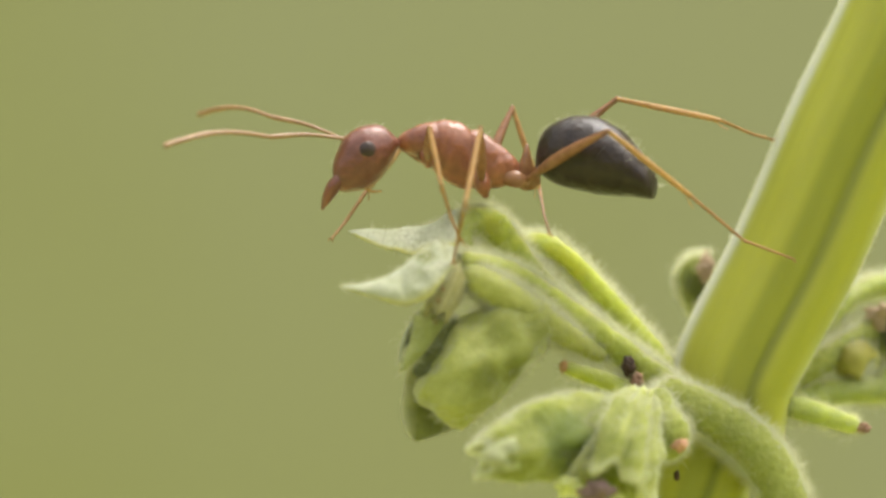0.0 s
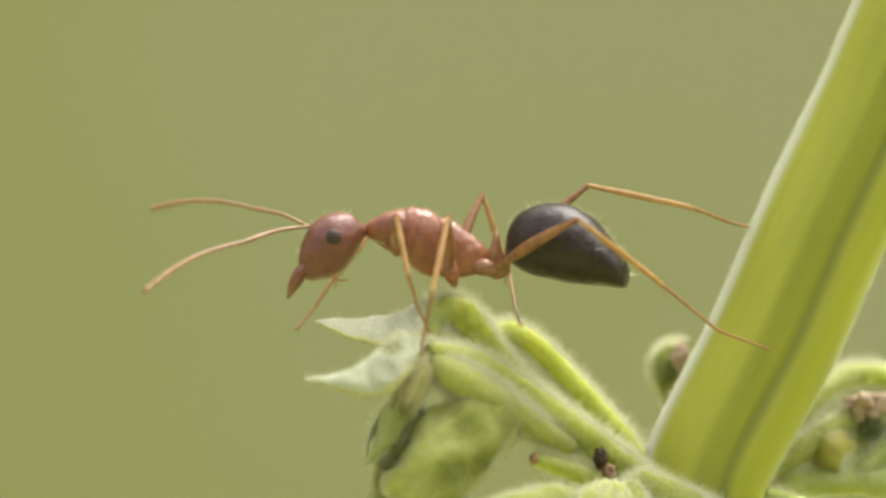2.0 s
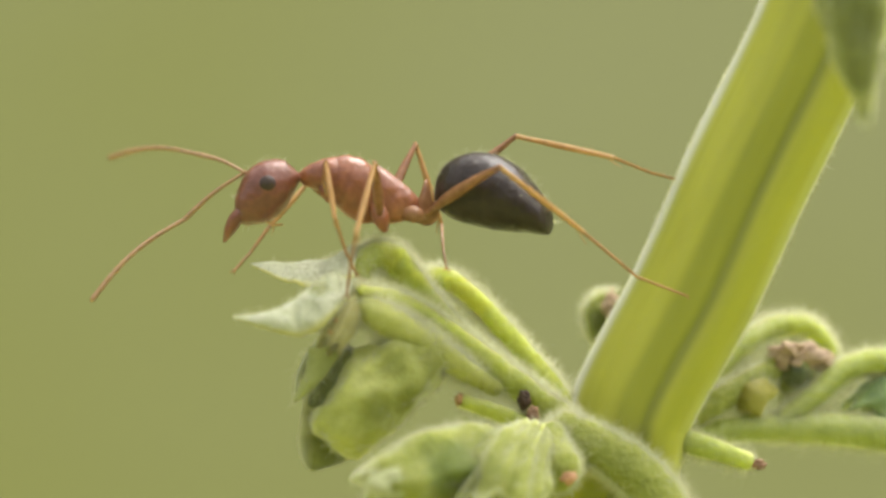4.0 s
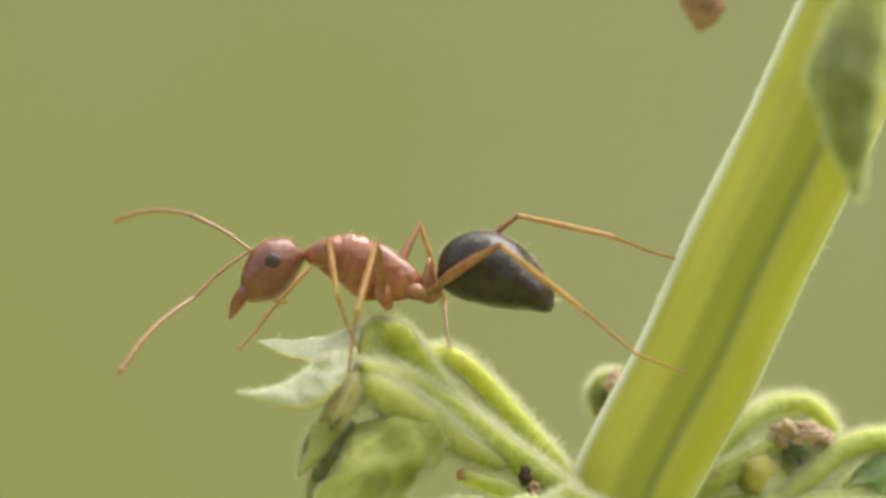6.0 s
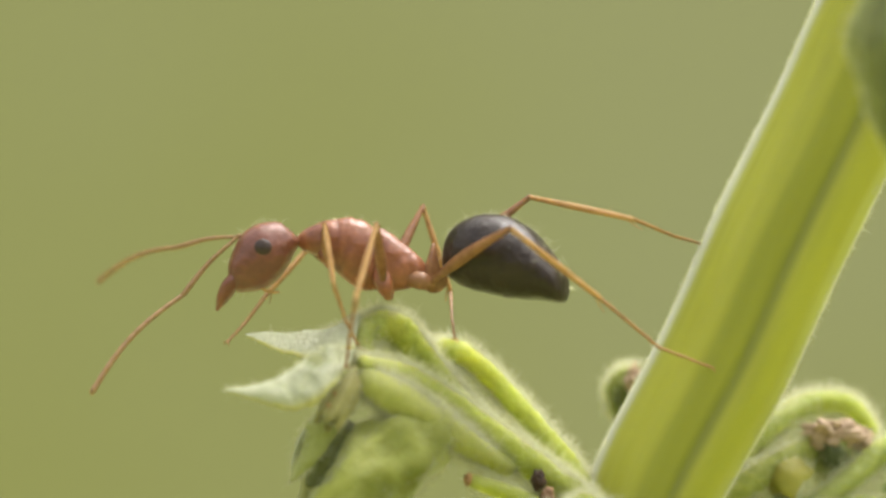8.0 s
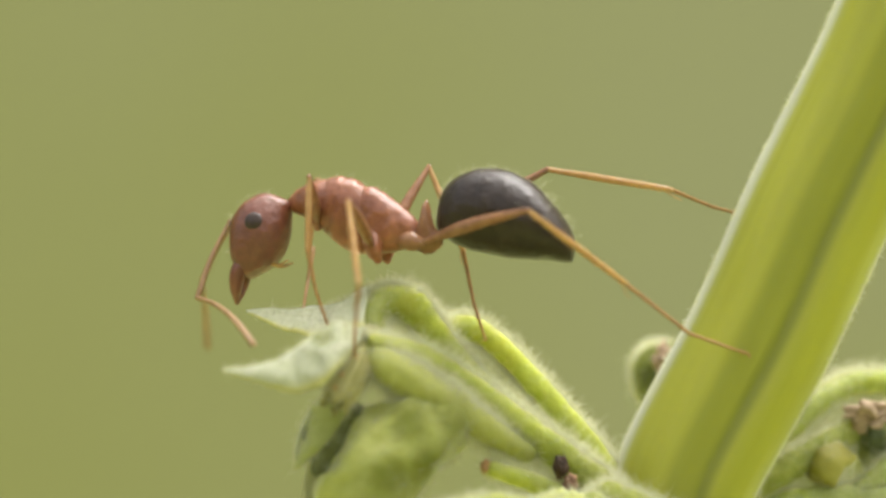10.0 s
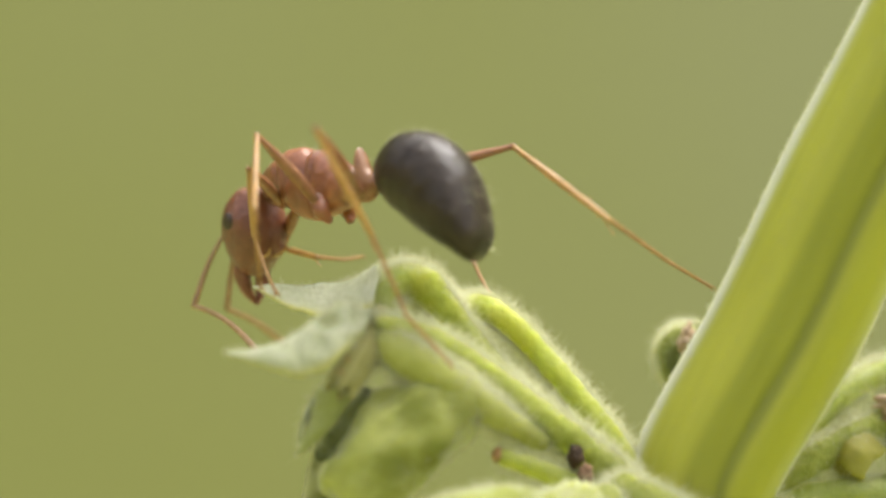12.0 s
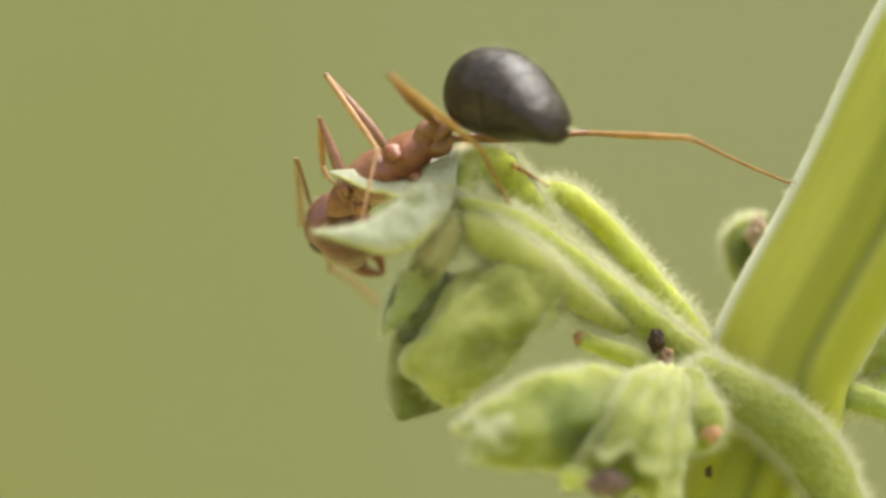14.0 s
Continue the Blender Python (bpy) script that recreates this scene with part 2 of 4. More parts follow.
def distance_material():
    """Far meadow, out of focus: broad soft patches of olive and grey green that glow in place of daylight."""
    m = bpy.data.materials.new("glowing_far_meadow")
    m.use_nodes = True
    n, l = m.node_tree.nodes, m.node_tree.links
    p = n["Principled BSDF"]
    co = n.new("ShaderNodeTexCoord")
    noi = n.new("ShaderNodeTexNoise")
    noi.inputs["Scale"].default_value, noi.inputs["Detail"].default_value = 4.5, 3
    l.new(co.outputs["Object"], noi.inputs["Vector"])
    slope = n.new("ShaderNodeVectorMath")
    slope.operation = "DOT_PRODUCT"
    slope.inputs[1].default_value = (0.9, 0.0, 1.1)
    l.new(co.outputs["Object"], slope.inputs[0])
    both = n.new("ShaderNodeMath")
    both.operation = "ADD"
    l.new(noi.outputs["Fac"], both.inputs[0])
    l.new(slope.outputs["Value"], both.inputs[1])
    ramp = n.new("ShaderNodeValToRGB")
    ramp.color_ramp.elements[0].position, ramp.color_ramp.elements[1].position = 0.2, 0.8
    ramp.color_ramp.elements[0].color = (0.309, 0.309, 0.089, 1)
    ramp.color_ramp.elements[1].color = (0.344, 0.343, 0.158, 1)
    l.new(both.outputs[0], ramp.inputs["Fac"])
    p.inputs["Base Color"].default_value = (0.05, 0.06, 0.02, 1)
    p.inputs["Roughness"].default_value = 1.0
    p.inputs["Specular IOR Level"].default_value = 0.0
    # emission stands in for daylight on the distant green
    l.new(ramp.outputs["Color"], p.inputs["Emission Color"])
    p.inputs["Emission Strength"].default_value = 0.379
    return m


# ---- mesh helpers (lengths in millimetres) ----
def part(name, bm, mat, parent=None, label="", smooth=True):
    """Links a bmesh, made in millimetres, as one mesh object under a thing or a part."""
    bmesh.ops.scale(bm, vec=(MM, MM, MM), verts=bm.verts)
    bmesh.ops.recalc_face_normals(bm, faces=bm.faces)
    me = bpy.data.meshes.new(name)
    bm.to_mesh(me)
    bm.free()
    me.materials.append(mat)
    if smooth:
        me.polygons.foreach_set("use_smooth", [True] * len(me.polygons))
    ob = new(name, me)
    ob.parent = parent
    if label:
        tagged(ob, label)
    return ob


def spline(points, steps):
    """Catmull-Rom through points of any number of values."""
    p = [np.array(q, float) for q in points]
    p = [2 * p[0] - p[1], *p, 2 * p[-1] - p[-2]]
    out = []
    for i in range(1, len(p) - 2):
        a, b, c, d = p[i - 1:i + 3]
        for k in range(steps):
            u = k / steps
            out.append(0.5 * (2 * b + (c - a) * u + (2 * a - 5 * b + 4 * c - d) * u * u + (3 * b - a - 3 * c + d) * u ** 3))
    return np.array(out + [p[-2]])


def frames(line):
    """Tangent, side and up at each point of a line, carried along without twist."""
    tan = np.gradient(line, axis=0)
    tan /= np.linalg.norm(tan, axis=1)[:, None]
    side = np.cross(tan[0], (0.13, -1, 0.21))
    out = []
    for t in tan:
        side = side - t * (side @ t)
        side /= np.linalg.norm(side)
        out.append((t, side, np.cross(t, side)))
    return out


def skin(rings, close_start=True, close_end=True):
    """A bmesh over rings of equal length."""
    bm = bmesh.new()
    vs = [[bm.verts.new(p) for p in ring] for ring in rings]
    n = len(rings[0])
    for a, b in zip(vs, vs[1:]):
        for i in range(n):
            bm.faces.new((a[i], a[(i + 1) % n], b[(i + 1) % n], b[i]))
    if close_start:
        bm.faces.new(vs[0])
    if close_end:
        bm.faces.new(vs[-1])
    bmesh.ops.recalc_face_normals(bm, faces=bm.faces)
    return bm


def tube(points, radii, n=14, steps=6, wobble=0.05, seed=0, round_ends=True):
    """A bent stalk of changing thickness with an uneven surface and rounded ends."""
    data = spline([(*p, r) for p, r in zip(points, radii)], steps)
    line, rad = data[:, :3], np.maximum(data[:, 3], 0.01)
    fr = frames(line)
    rings = []
    for k, ((t, s, u), c, r) in enumerate(zip(fr, line, rad)):
        ring = []
        for i in range(n):
            a = 2 * math.pi * i / n
            d = s * math.cos(a) + u * math.sin(a)
            w = 1 + wobble * (noise.noise(Vector(c + d * r) * 2.5 + Vector((seed, 0, 0))) + 0.5 * math.cos(3 * a + seed) + 0.8 * noise.noise(Vector(c + d * r) * 6.0 + Vector((0, seed, 0))))
            ring.append(c + d * r * w)
        rings.append(ring)
    if round_ends:
        for e, sg in ((0, -1), (-1, 1)):
            t, c, r = fr[e][0], line[e], rad[e]
            caps = [[c + sg * t * r * math.sin(q) + (np.array(p) - c) * math.cos(q) for p in rings[e]] for q in (0.5, 1.0, 1.4)]
            rings = caps[::-1] + rings if e == 0 else rings + caps
    return skin(rings)


def hairs(source, count, length, seed, lean=(0, 0, 0), width=0.014, where=None):
    """Fine tapering hairs that stand on the faces of a bmesh."""
    rng = random.Random(seed)
    source.normal_update()
    faces = [f for f in source.faces if where is None or where(f.calc_center_median(), f.normal)]
    weights = [f.calc_area() * (1.08 - abs(f.normal.y)) ** 3 for f in faces]
    bm = bmesh.new()
    for f in rng.choices(faces, weights, k=count):
        c = [v.co for v in f.verts]
        a, b = rng.random(), rng.random()
        if len(c) == 4:
            base = c[0].lerp(c[1], a).lerp(c[3].lerp(c[2], a), b)
        else:
            a, b = (a, b) if a + b < 1 else (1 - a, 1 - b)
            base = c[0] + (c[1] - c[0]) * a + (c[2] - c[0]) * b
        f.normal_update()
        d = (f.normal + Vector(lean) + Vector((rng.uniform(-.5, .5), rng.uniform(-.5, .5), rng.uniform(-.5, .5)))).normalized()
        h = length * rng.uniform(0.3, 1.0) * rng.choice((0.7, 1.0, 1.5))
        side = d.orthogonal().normalized() * width
        up = d.cross(side)
        bend = Vector((rng.uniform(-.6, .6), rng.uniform(-.6, .6), rng.uniform(-.6, .4))) * h
        foot = [bm.verts.new(base - d * 0.02 + side * math.cos(a) + up * math.sin(a)) for a in (0, 2.1, 4.2)]
        mid = [bm.verts.new(base + d * h * 0.55 + (v.co - base) * 0.6 + bend * 0.3) for v in foot]
        tip = bm.verts.new(base + d * h + bend)
        for i in range(3):
            j = (i + 1) % 3
            bm.faces.new((foot[i], foot[j], mid[j], mid[i]))
            bm.faces.new((mid[i], mid[j], tip))
    return bm


def shell(points, radii, lobes=5, lobe=0.4, n=40, steps=6, ribs=10, rib=0.10, wall=0.72, squash=1.0, seed=0):
    """An open ribbed cup round a bent axis, fleshy at its foot, with a lobed mouth."""
    data = spline([(*p, r) for p, r in zip(points, radii)], steps)
    line, rad = data[:, :3], np.maximum(data[:, 3], 0.03)
    fr = frames(line)
    last = len(line) - 1
    outer, inner = [], []
    for k, ((t, s, u), c, r) in enumerate(zip(fr, line, rad)):
        ro, ri = [], []
        share = max(0.0, (k / last - 0.55) / 0.45)
        for i in range(n):
            a = 2 * math.pi * i / n
            d = s * math.cos(a) + u * math.sin(a) * squash
            at = Vector(c + d * r)
            w = 1 + rib * (abs(math.cos(ribs * a / 2 + seed)) ** 6 - .3) + 0.20 * noise.noise(at * 1.5 + Vector((seed, 3, 0))) + 0.05 * noise.noise(at * 5 + Vector((0, seed, 0))) + 0.10 * (1 - abs(noise.noise(at * 1.9 + Vector((seed, 0, 5))))) ** 6
            push = t * lobe * share ** 2 * (0.5 + 0.5 * math.cos(lobes * a + seed)) ** 1.5
            flare = 1 + 0.15 * share ** 2 * math.cos(lobes * a + seed + 1)
            ro.append(c + d * r * w * flare + push)
            ri.append(c + d * r * w * flare * (0.12 + wall * share) + push)
        outer.append(ro)
        inner.append(ri)
    return skin(outer + inner[::-1])


def blade(points, halves, across, cup=0.2, thick=0.04, m=9, steps=7, seed=0, wave=0.06, ragged=0.28):
    """A pointed sepal: a curved sheet with a thickness, along a middle line."""
    data = spline([(*p, h) for p, h in zip(points, halves)], steps)
    line, half = data[:, :3], np.maximum(data[:, 3], 0.012)
    tan = np.gradient(line, axis=0)
    rings = []
    for t, c, h in zip(tan, line, half):
        t = t / np.linalg.norm(t)
        s = np.array(across, float)
        s -= t * (s @ t)
        s /= np.linalg.norm(s)
        u = np.cross(t, s)
        top, low = [], []
        for i in range(m):
            v = 2 * i / (m - 1) - 1
            hh = h * (1 + ragged * (noise.noise(Vector(c * 3.1) + Vector((seed, v > 0, 0))) + .5 * noise.noise(Vector(c * 9.0) + Vector((0, seed, v > 0)))))
            q = c + s * hh * v + u * (cup * h * v * v + wave * noise.noise(Vector(c + s * h * v) * 2.2 + Vector((seed, 0, 0))))
            edge = thick * (1 - 0.75 * v * v) * min(1.0, h / 0.1)
            top.append(q + u * edge / 2)
            low.append(q - u * edge / 2)
        rings.append(top + low[::-1])
    return skin(rings)


def sheet(upper, lower, bulge=0.1, thick=0.06, m=9, steps=7, seed=0, wave=0.05, ragged=0.05):
    """A sepal between two curved margins, with a thickness; bulge swells it towards -y."""
    a, b = spline(upper, steps), spline(lower, steps)
    mid = (a + b) / 2
    tan = np.gradient(mid, axis=0)
    rings = []
    for p, q, t in zip(a, b, tan):
        s = q - p
        wide = np.linalg.norm(s)
        u = np.cross(t, s if wide > 1e-4 else (0, 0, -1))
        u /= np.linalg.norm(u)
        top, low = [], []
        for i in range(m):
            v = 2 * i / (m - 1) - 1
            at = p + s * (v + 1) / 2
            out = 1 + ragged * (noise.noise(Vector(at * 4.0) + Vector((seed, 0, v))) + .5 * noise.noise(Vector(at * 11.0) + Vector((0, seed, v))))
            at = (p + q) / 2 + s * v / 2 * out
            at = at + np.array((0, -1.0, 0)) * bulge * wide * (1 - v * v) + u * wave * wide * (noise.noise(Vector(at) * 2.6 + Vector((seed, 0, 0))) + .5 * noise.noise(Vector(at) * 6.5 + Vector((0, seed, 0))))
            edge = thick * (1 - 0.7 * v * v) * min(1.0, .15 + wide / 0.25)
            top.append(at + u * edge / 2)
            low.append(at - u * edge / 2)
        rings.append(top + low[::-1])
    return skin(rings)


def margin(ob, spot=None, reach=0.3, m=9, both=False):
    """Marks a sepal's lower margin, or both, and a green patch round a spot."""
    turn = []
    for k in range(len(ob.data.vertices)):
        i = k % (2 * m)
        i = i if i < m else 2 * m - 1 - i
        turn.append(max(0.0, 1 - (min(i, m - 1 - i) if both else m - 1 - i) / 1.6))
    ob.data.attributes.new("edge", "FLOAT", "POINT").data.foreach_set("value", turn)
    if spot is not None:
        near = [max(0.0, min(1.0, 2.2 * (1 - (v.co / MM - Vector(spot)).length / reach + .25 * noise.noise(v.co / MM * 9)))) for v in ob.data.vertices]
        ob.data.attributes.new("patch", "FLOAT", "POINT").data.foreach_set("value", near)


def crumple(centre, size, seed, rough=0.35, level=4):
    """A withered, crumpled lump."""
    bm = bmesh.new()
    bmesh.ops.create_icosphere(bm, subdivisions=level, radius=1.0)
    for v in bm.verts:
        d = v.co.normalized()
        k = 1 + rough * noise.turbulence(d * 1.7 + Vector((seed, 0, 0)), 4, False) - rough * 0.4
        v.co = Vector(centre) + Vector((d.x * size[0], d.y * size[1], d.z * size[2])) * k
    return bm


def loft(table, n=24, power=2.3):
    """A body along x from rows of x, top, bottom, half width."""
    data = spline(table, 5)
    rings = []
    for x, top, low, half in data:
        mid, h = (top + low) / 2, max((top - low) / 2, 0.005)
        ring = []
        for i in range(n):
            a = 2 * math.pi * i / n
            c, s = math.cos(a), math.sin(a)
            ring.append((x, max(half, 0.005) * math.copysign(abs(c) ** (2 / power), c), mid + h * math.copysign(abs(s) ** (2 / power), s)))
        rings.append(ring)
    return skin(rings)


# ---- distance and ground ----
def build_setting():
    bm = bmesh.new()
    for v in ((-40000, -40000), (40000, -40000), (40000, 40000), (-40000, 40000)):
        bm.verts.new((v[0], v[1], -620 + 0))
    bm.faces.new(bm.verts)
    tagged(part("ground", bm, GROUND), "green meadow ground below the plant", "ground", kind="structure")
    rings = []
    for k in range(13):
        z = -620 + k * 340
        rings.append([(6500 * math.sin(a), 3600 * math.cos(a) - 600 + 40 * math.sin(k), z) for a in np.linspace(-1.15, 1.15, 25)])
    bm = bmesh.new()
    vs = [[bm.verts.new(p) for p in r] for r in rings]
    for a, b in zip(vs, vs[1:]):
        for i in range(len(a) - 1):
            bm.faces.new((a[i], a[i + 1], b[i + 1], b[i]))
    # unseen screen added behind the camera to darken low reflections on the ant
    rear = bmesh.new()
    vs = [[rear.verts.new((4200 * math.sin(a), -3200 * math.cos(a) - 200, z)) for a in np.linspace(-1.3, 1.3, 25)] for z in (-620, -150, 300, 700)]
    for a, b in zip(vs, vs[1:]):
        for i in range(len(a) - 1):
            rear.faces.new((a[i], a[i + 1], b[i + 1], b[i]))
    tagged(part("backdrop_dark_screen", rear, DARK_SCREEN), "added dark leafy screen, unseen behind the camera", "backdrop", kind="structure")
    tagged(part("backdrop", bm, distance_material()), "glowing backdrop of soft olive green meadow and hedge far behind", "backdrop", kind="structure")


build_setting()


# ---- the plant ----
def stem_mesh():
    """A square stem with furrowed faces, shade painted into the front one; rib marks its four corners."""
    line = [(4.27, 0.00, -4.59), (5.66, 0.00, -2.01), (6.84, 0.00, 0.57), (8.13, 0.00, 3.15), (9.31, 0.00, 5.73)]
    low = (3.84, 0.00, -6.15)
    pts = [(-70, 6, -620), (-48, 4, -300), (-14, 1, -60), (low[0] - 1.8, 0.1, low[2] - 4.5), low, *line, (12.75, 0, 13.0), (15.7, 0.3, 22.0)]
    rad = [2.2, 2.0, 1.7, 1.32, 1.36, 1.40, 1.44, 1.46, 1.46, 1.46, 1.4, 1.2]
    data = spline([(*p, r) for p, r in zip(pts, rad)], 12)
    c, r = data[:, :3], data[:, 3]
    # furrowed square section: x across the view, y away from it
    corners = [(-1.0, .12), (-.97, -.10), (-.88, -.24), (-.62, -.68), (-.40, -.84), (-.2, -.895), (-.04, -.885), (.08, -.865), (.18, -.83), (.28, -.855), (.42, -.915), (.60, -.90), (.78, -.77),
               (.94, -.42), (.99, -.2), (1.0, -.02), (.86, .38), (.9, .7), (.55, .95), (.1, .78), (-.35, .95), (-.8, .8), (-.86, .45), (-1.0, .12)]
    section = spline(corners, 4)[:-1]
    n = len(section)
    rings, furrow_shade, corner = [], [], []
    tan = np.gradient(c, axis=0)
    for k in range(len(c)):
        t = tan[k] / np.linalg.norm(tan[k])
        s = np.cross((0, 1, 0), t)
        s /= np.linalg.norm(s)
        u = np.cross(t, s)
        ring = []
        for i in range(n):
            q = 1 + 0.012 * noise.noise(Vector((c[k][0] * 0.8, i * 0.25, c[k][2] * 0.8)))
            ring.append(c[k] + (s * section[i][0] + u * section[i][1]) * q * r[k])
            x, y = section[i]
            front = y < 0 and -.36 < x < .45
            # painted shade across the front face, deepest down its groove
            furrow_shade.append(.41 * max(0.0, min(1.0, (x + .38) / .14, (.38 - x) / .12)) + .30 * math.exp(-((x - .22) / .09) ** 2) if front else 0.0)
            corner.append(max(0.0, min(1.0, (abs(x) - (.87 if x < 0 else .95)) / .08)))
        rings.append(ring)
    return skin(rings), furrow_shade, corner


def stalk(plant, name, points, radii, seed, mat=None, hair=260, length=0.23, label=""):
    bm = tube(points, radii, n=22, steps=12, wobble=0.075, seed=seed)
    fuzz = hairs(bm, int(hair * 10), length, seed, lean=(-0.1, -0.1, 0.15), width=0.005, where=lambda p, v: v.y < .5) if hair else None
    ob = part(name, bm, mat or STALK, plant, label)
    if fuzz:
        tagged(part("hairs", fuzz, HAIR, ob), kind="stuff")
    return ob


def ripen(ob, *spots):
    """Yellowish ripe patches on a stalk."""
    warm = [max([0.0] + [.28 * min(1.0, 1.8 * (1 - (v.co / MM - Vector(p)).length / reach + .35 * noise.noise(v.co / MM * 5))) for p, reach in spots]) for v in ob.data.vertices]
    ob.data.attributes.new("ripe", "FLOAT", "POINT").data.foreach_set("value", warm)


def cup(plant, points, radii, seed, mat=None, label="", hair=200, seed_mark=0.0, seed_at=(0, 0, 0), seeds=(), **kw):
    bm = shell(points, radii, seed=seed, **kw)
    fuzz = hairs(bm, hair * 13, 0.17, seed + 50, lean=(0, -0.1, 0.1), width=0.005, where=lambda p, v: v.y < .5) if hair else None
    n, count = 40, len(bm.verts)
    ob = part("calyx", bm, mat or CUP, plant, label)
    rows = count // n
    rim = [max(0.0, 1 - abs(k // n + .5 - rows / 2) / 2.2) for k in range(count)]
    ob.data.attributes.new("rim", "FLOAT", "POINT").data.foreach_set("value", rim)
    middle = np.array(points).mean(axis=0) * MM + np.array(seed_at) * MM
    dark = []
    for v in ob.data.vertices:
        d = (v.co - Vector(middle)) / MM
        q = d.length / max(radii) + 0.35 * noise.noise(v.co / MM * 2.2)
        spots = [.62 * max(0.0, min(1.0, 1.8 * (1 - (v.co / MM - Vector(p)).length / reach + .3 * noise.noise(v.co / MM * 3.0)))) for p, reach in seeds]
        dark.append(max([seed_mark * max(0.0, min(1.0, (1.0 - q) * 2.2))] + spots))
    ob.data.attributes.new("seed", "FLOAT", "POINT").data.foreach_set("value", dark)
    if fuzz:
        tagged(part("hairs", fuzz, HAIR, ob), kind="stuff")
    return ob


def build_plant():
    plant = tagged(new("flowering_herb"), "hairy yellow-green herb stem with whorls of seed cups", "plant")
    bm, furrow_shade, corner = stem_mesh()
    edge = lambda p, v: -12 < p.z < 16 and abs(v.y) < 0.36
    fuzz = hairs(bm, 24000, 0.075, 3, lean=(-0.1, -.1, 0.2), width=0.011, where=edge)
    fuzz_long = hairs(bm, 40, 0.34, 4, lean=(0.3, 0, 0.1), width=0.014, where=edge)
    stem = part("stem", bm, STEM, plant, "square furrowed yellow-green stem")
    stem.data.attributes.new("furrow_shade", "FLOAT", "POINT").data.foreach_set("value", furrow_shade)
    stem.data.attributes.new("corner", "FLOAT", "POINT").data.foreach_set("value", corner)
    tagged(part("hairs", fuzz, HAIR, stem), kind="stuff")
    tagged(part("long_hairs", fuzz_long, HAIR, stem), kind="stuff")

    # the whorl towards which the ant looks
    first = stalk(plant, "pedicel", [(2.93, -0.10, -5.22), (2.29, 0.00, -4.19), (1.33, 0.10, -3.03), (0.43, 0.10, -2.10), (-0.15, 0.20, -1.80), (-0.47, 0.60, -1.93), (-0.41, 0.90, -2.25)], [.33, .27, .235, .235, .26, .24, .18], 1, hair=900)
    second = stalk(plant, "pedicel", [(0.75, -0.30, -3.64), (-0.09, -0.20, -2.70), (-0.73, -0.20, -1.93), (-1.18, -0.30, -1.41), (-1.63, -0.50, -1.29), (-1.92, -0.80, -1.54), (-2.00, -1.10, -1.99)], [.25, .26, .28, .34, .34, .3, .25], 2, hair=900)
    ripen(first, ((0.34, -0.10, -2.08), .5), ((0.71, -0.10, -2.46), .3))
    ripen(second, ((-1.30, -0.70, -1.36), .38), ((-1.13, -0.60, -1.80), .25))
    stalk(plant, "pedicel", [(3.31, -0.30, -5.60), (2.03, -0.50, -4.57), (0.87, -0.80, -3.66), (-0.28, -1.20, -2.83), (-1.17, -1.60, -2.31), (-1.93, -1.90, -2.06)], [.42, .34, .30, .28, .26, .17], 3, hair=1100)
    stalk(plant, "calyx_neck", [(-2.09, -1.75, -2.26), (-1.59, -1.95, -2.58), (-0.86, -1.85, -3.04), (0.03, -1.40, -3.62), (1.05, -0.80, -4.24)], [.20, .36, .38, .30, .2], 43, HUSK, hair=700)
    upper = cup(plant, [(-2.00, -1.20, -1.96), (-2.22, -1.70, -2.28), (-2.39, -2.10, -2.67), (-2.63, -2.40, -3.22)], [.26, .34, .36, .24], 5, THROAT, "tan green open calyx with two pointed lips", lobes=4, lobe=.2, hair=120)
    b1 = sheet([(-2.05, -0.70, -1.02), (-2.47, -0.60, -1.20), (-2.91, -0.40, -1.38), (-3.50, -0.30, -1.40), (-4.06, -0.30, -1.42), (-4.45, -0.40, -1.44)],
               [(-2.13, -1.90, -1.78), (-2.68, -1.80, -1.88), (-3.13, -1.60, -1.93), (-3.58, -1.30, -1.86), (-4.04, -0.80, -1.67), (-4.45, -0.40, -1.47)], bulge=-.06, seed=1)
    f1 = hairs(b1, 1500, .12, 61, lean=(0, 0, .5), width=.006)
    margin(part("lip", b1, LIP, upper, "pale pointed lip"))
    tagged(part("fringe", f1, HAIR, plant), kind="stuff")
    b2 = sheet([(-2.10, -1.90, -1.78), (-2.61, -2.10, -1.72), (-3.01, -2.40, -1.87), (-3.36, -2.70, -2.13), (-3.77, -2.90, -2.38), (-4.29, -3.00, -2.53), (-4.80, -3.00, -2.59)],
               [(-2.27, -2.30, -2.19), (-2.54, -2.70, -2.52), (-2.84, -2.90, -2.83), (-3.19, -3.00, -2.99), (-3.58, -3.10, -3.00), (-4.14, -3.10, -2.83), (-4.80, -3.00, -2.61)], bulge=.12, wave=.10, seed=2)
    f2 = hairs(b2, 1500, .11, 62, lean=(0, 0, .5), width=.006)
    margin(part("lip", b2, LIP, upper, "pale pointed lip"), (-2.92, -2.45, -2.02), .32)
    tagged(part("fringe", f2, HAIR, plant), kind="stuff")
    web = sheet([(-2.39, -2.20, -2.24), (-2.74, -2.30, -2.79), (-3.00, -1.90, -3.23), (-3.14, -1.60, -3.55)], [(-1.98, -1.90, -2.13), (-2.21, -2.10, -2.74), (-2.38, -1.80, -3.37), (-2.60, -1.60, -3.68)], bulge=.2, seed=6)
    part("lip", web, RIB, upper, "yellow-green calyx flank")

    part("scar", crumple((-2.66, -2.75, -2.93), (.05, .04, .05), 44, .4, 2), OCHRE, upper, "small brown speck")
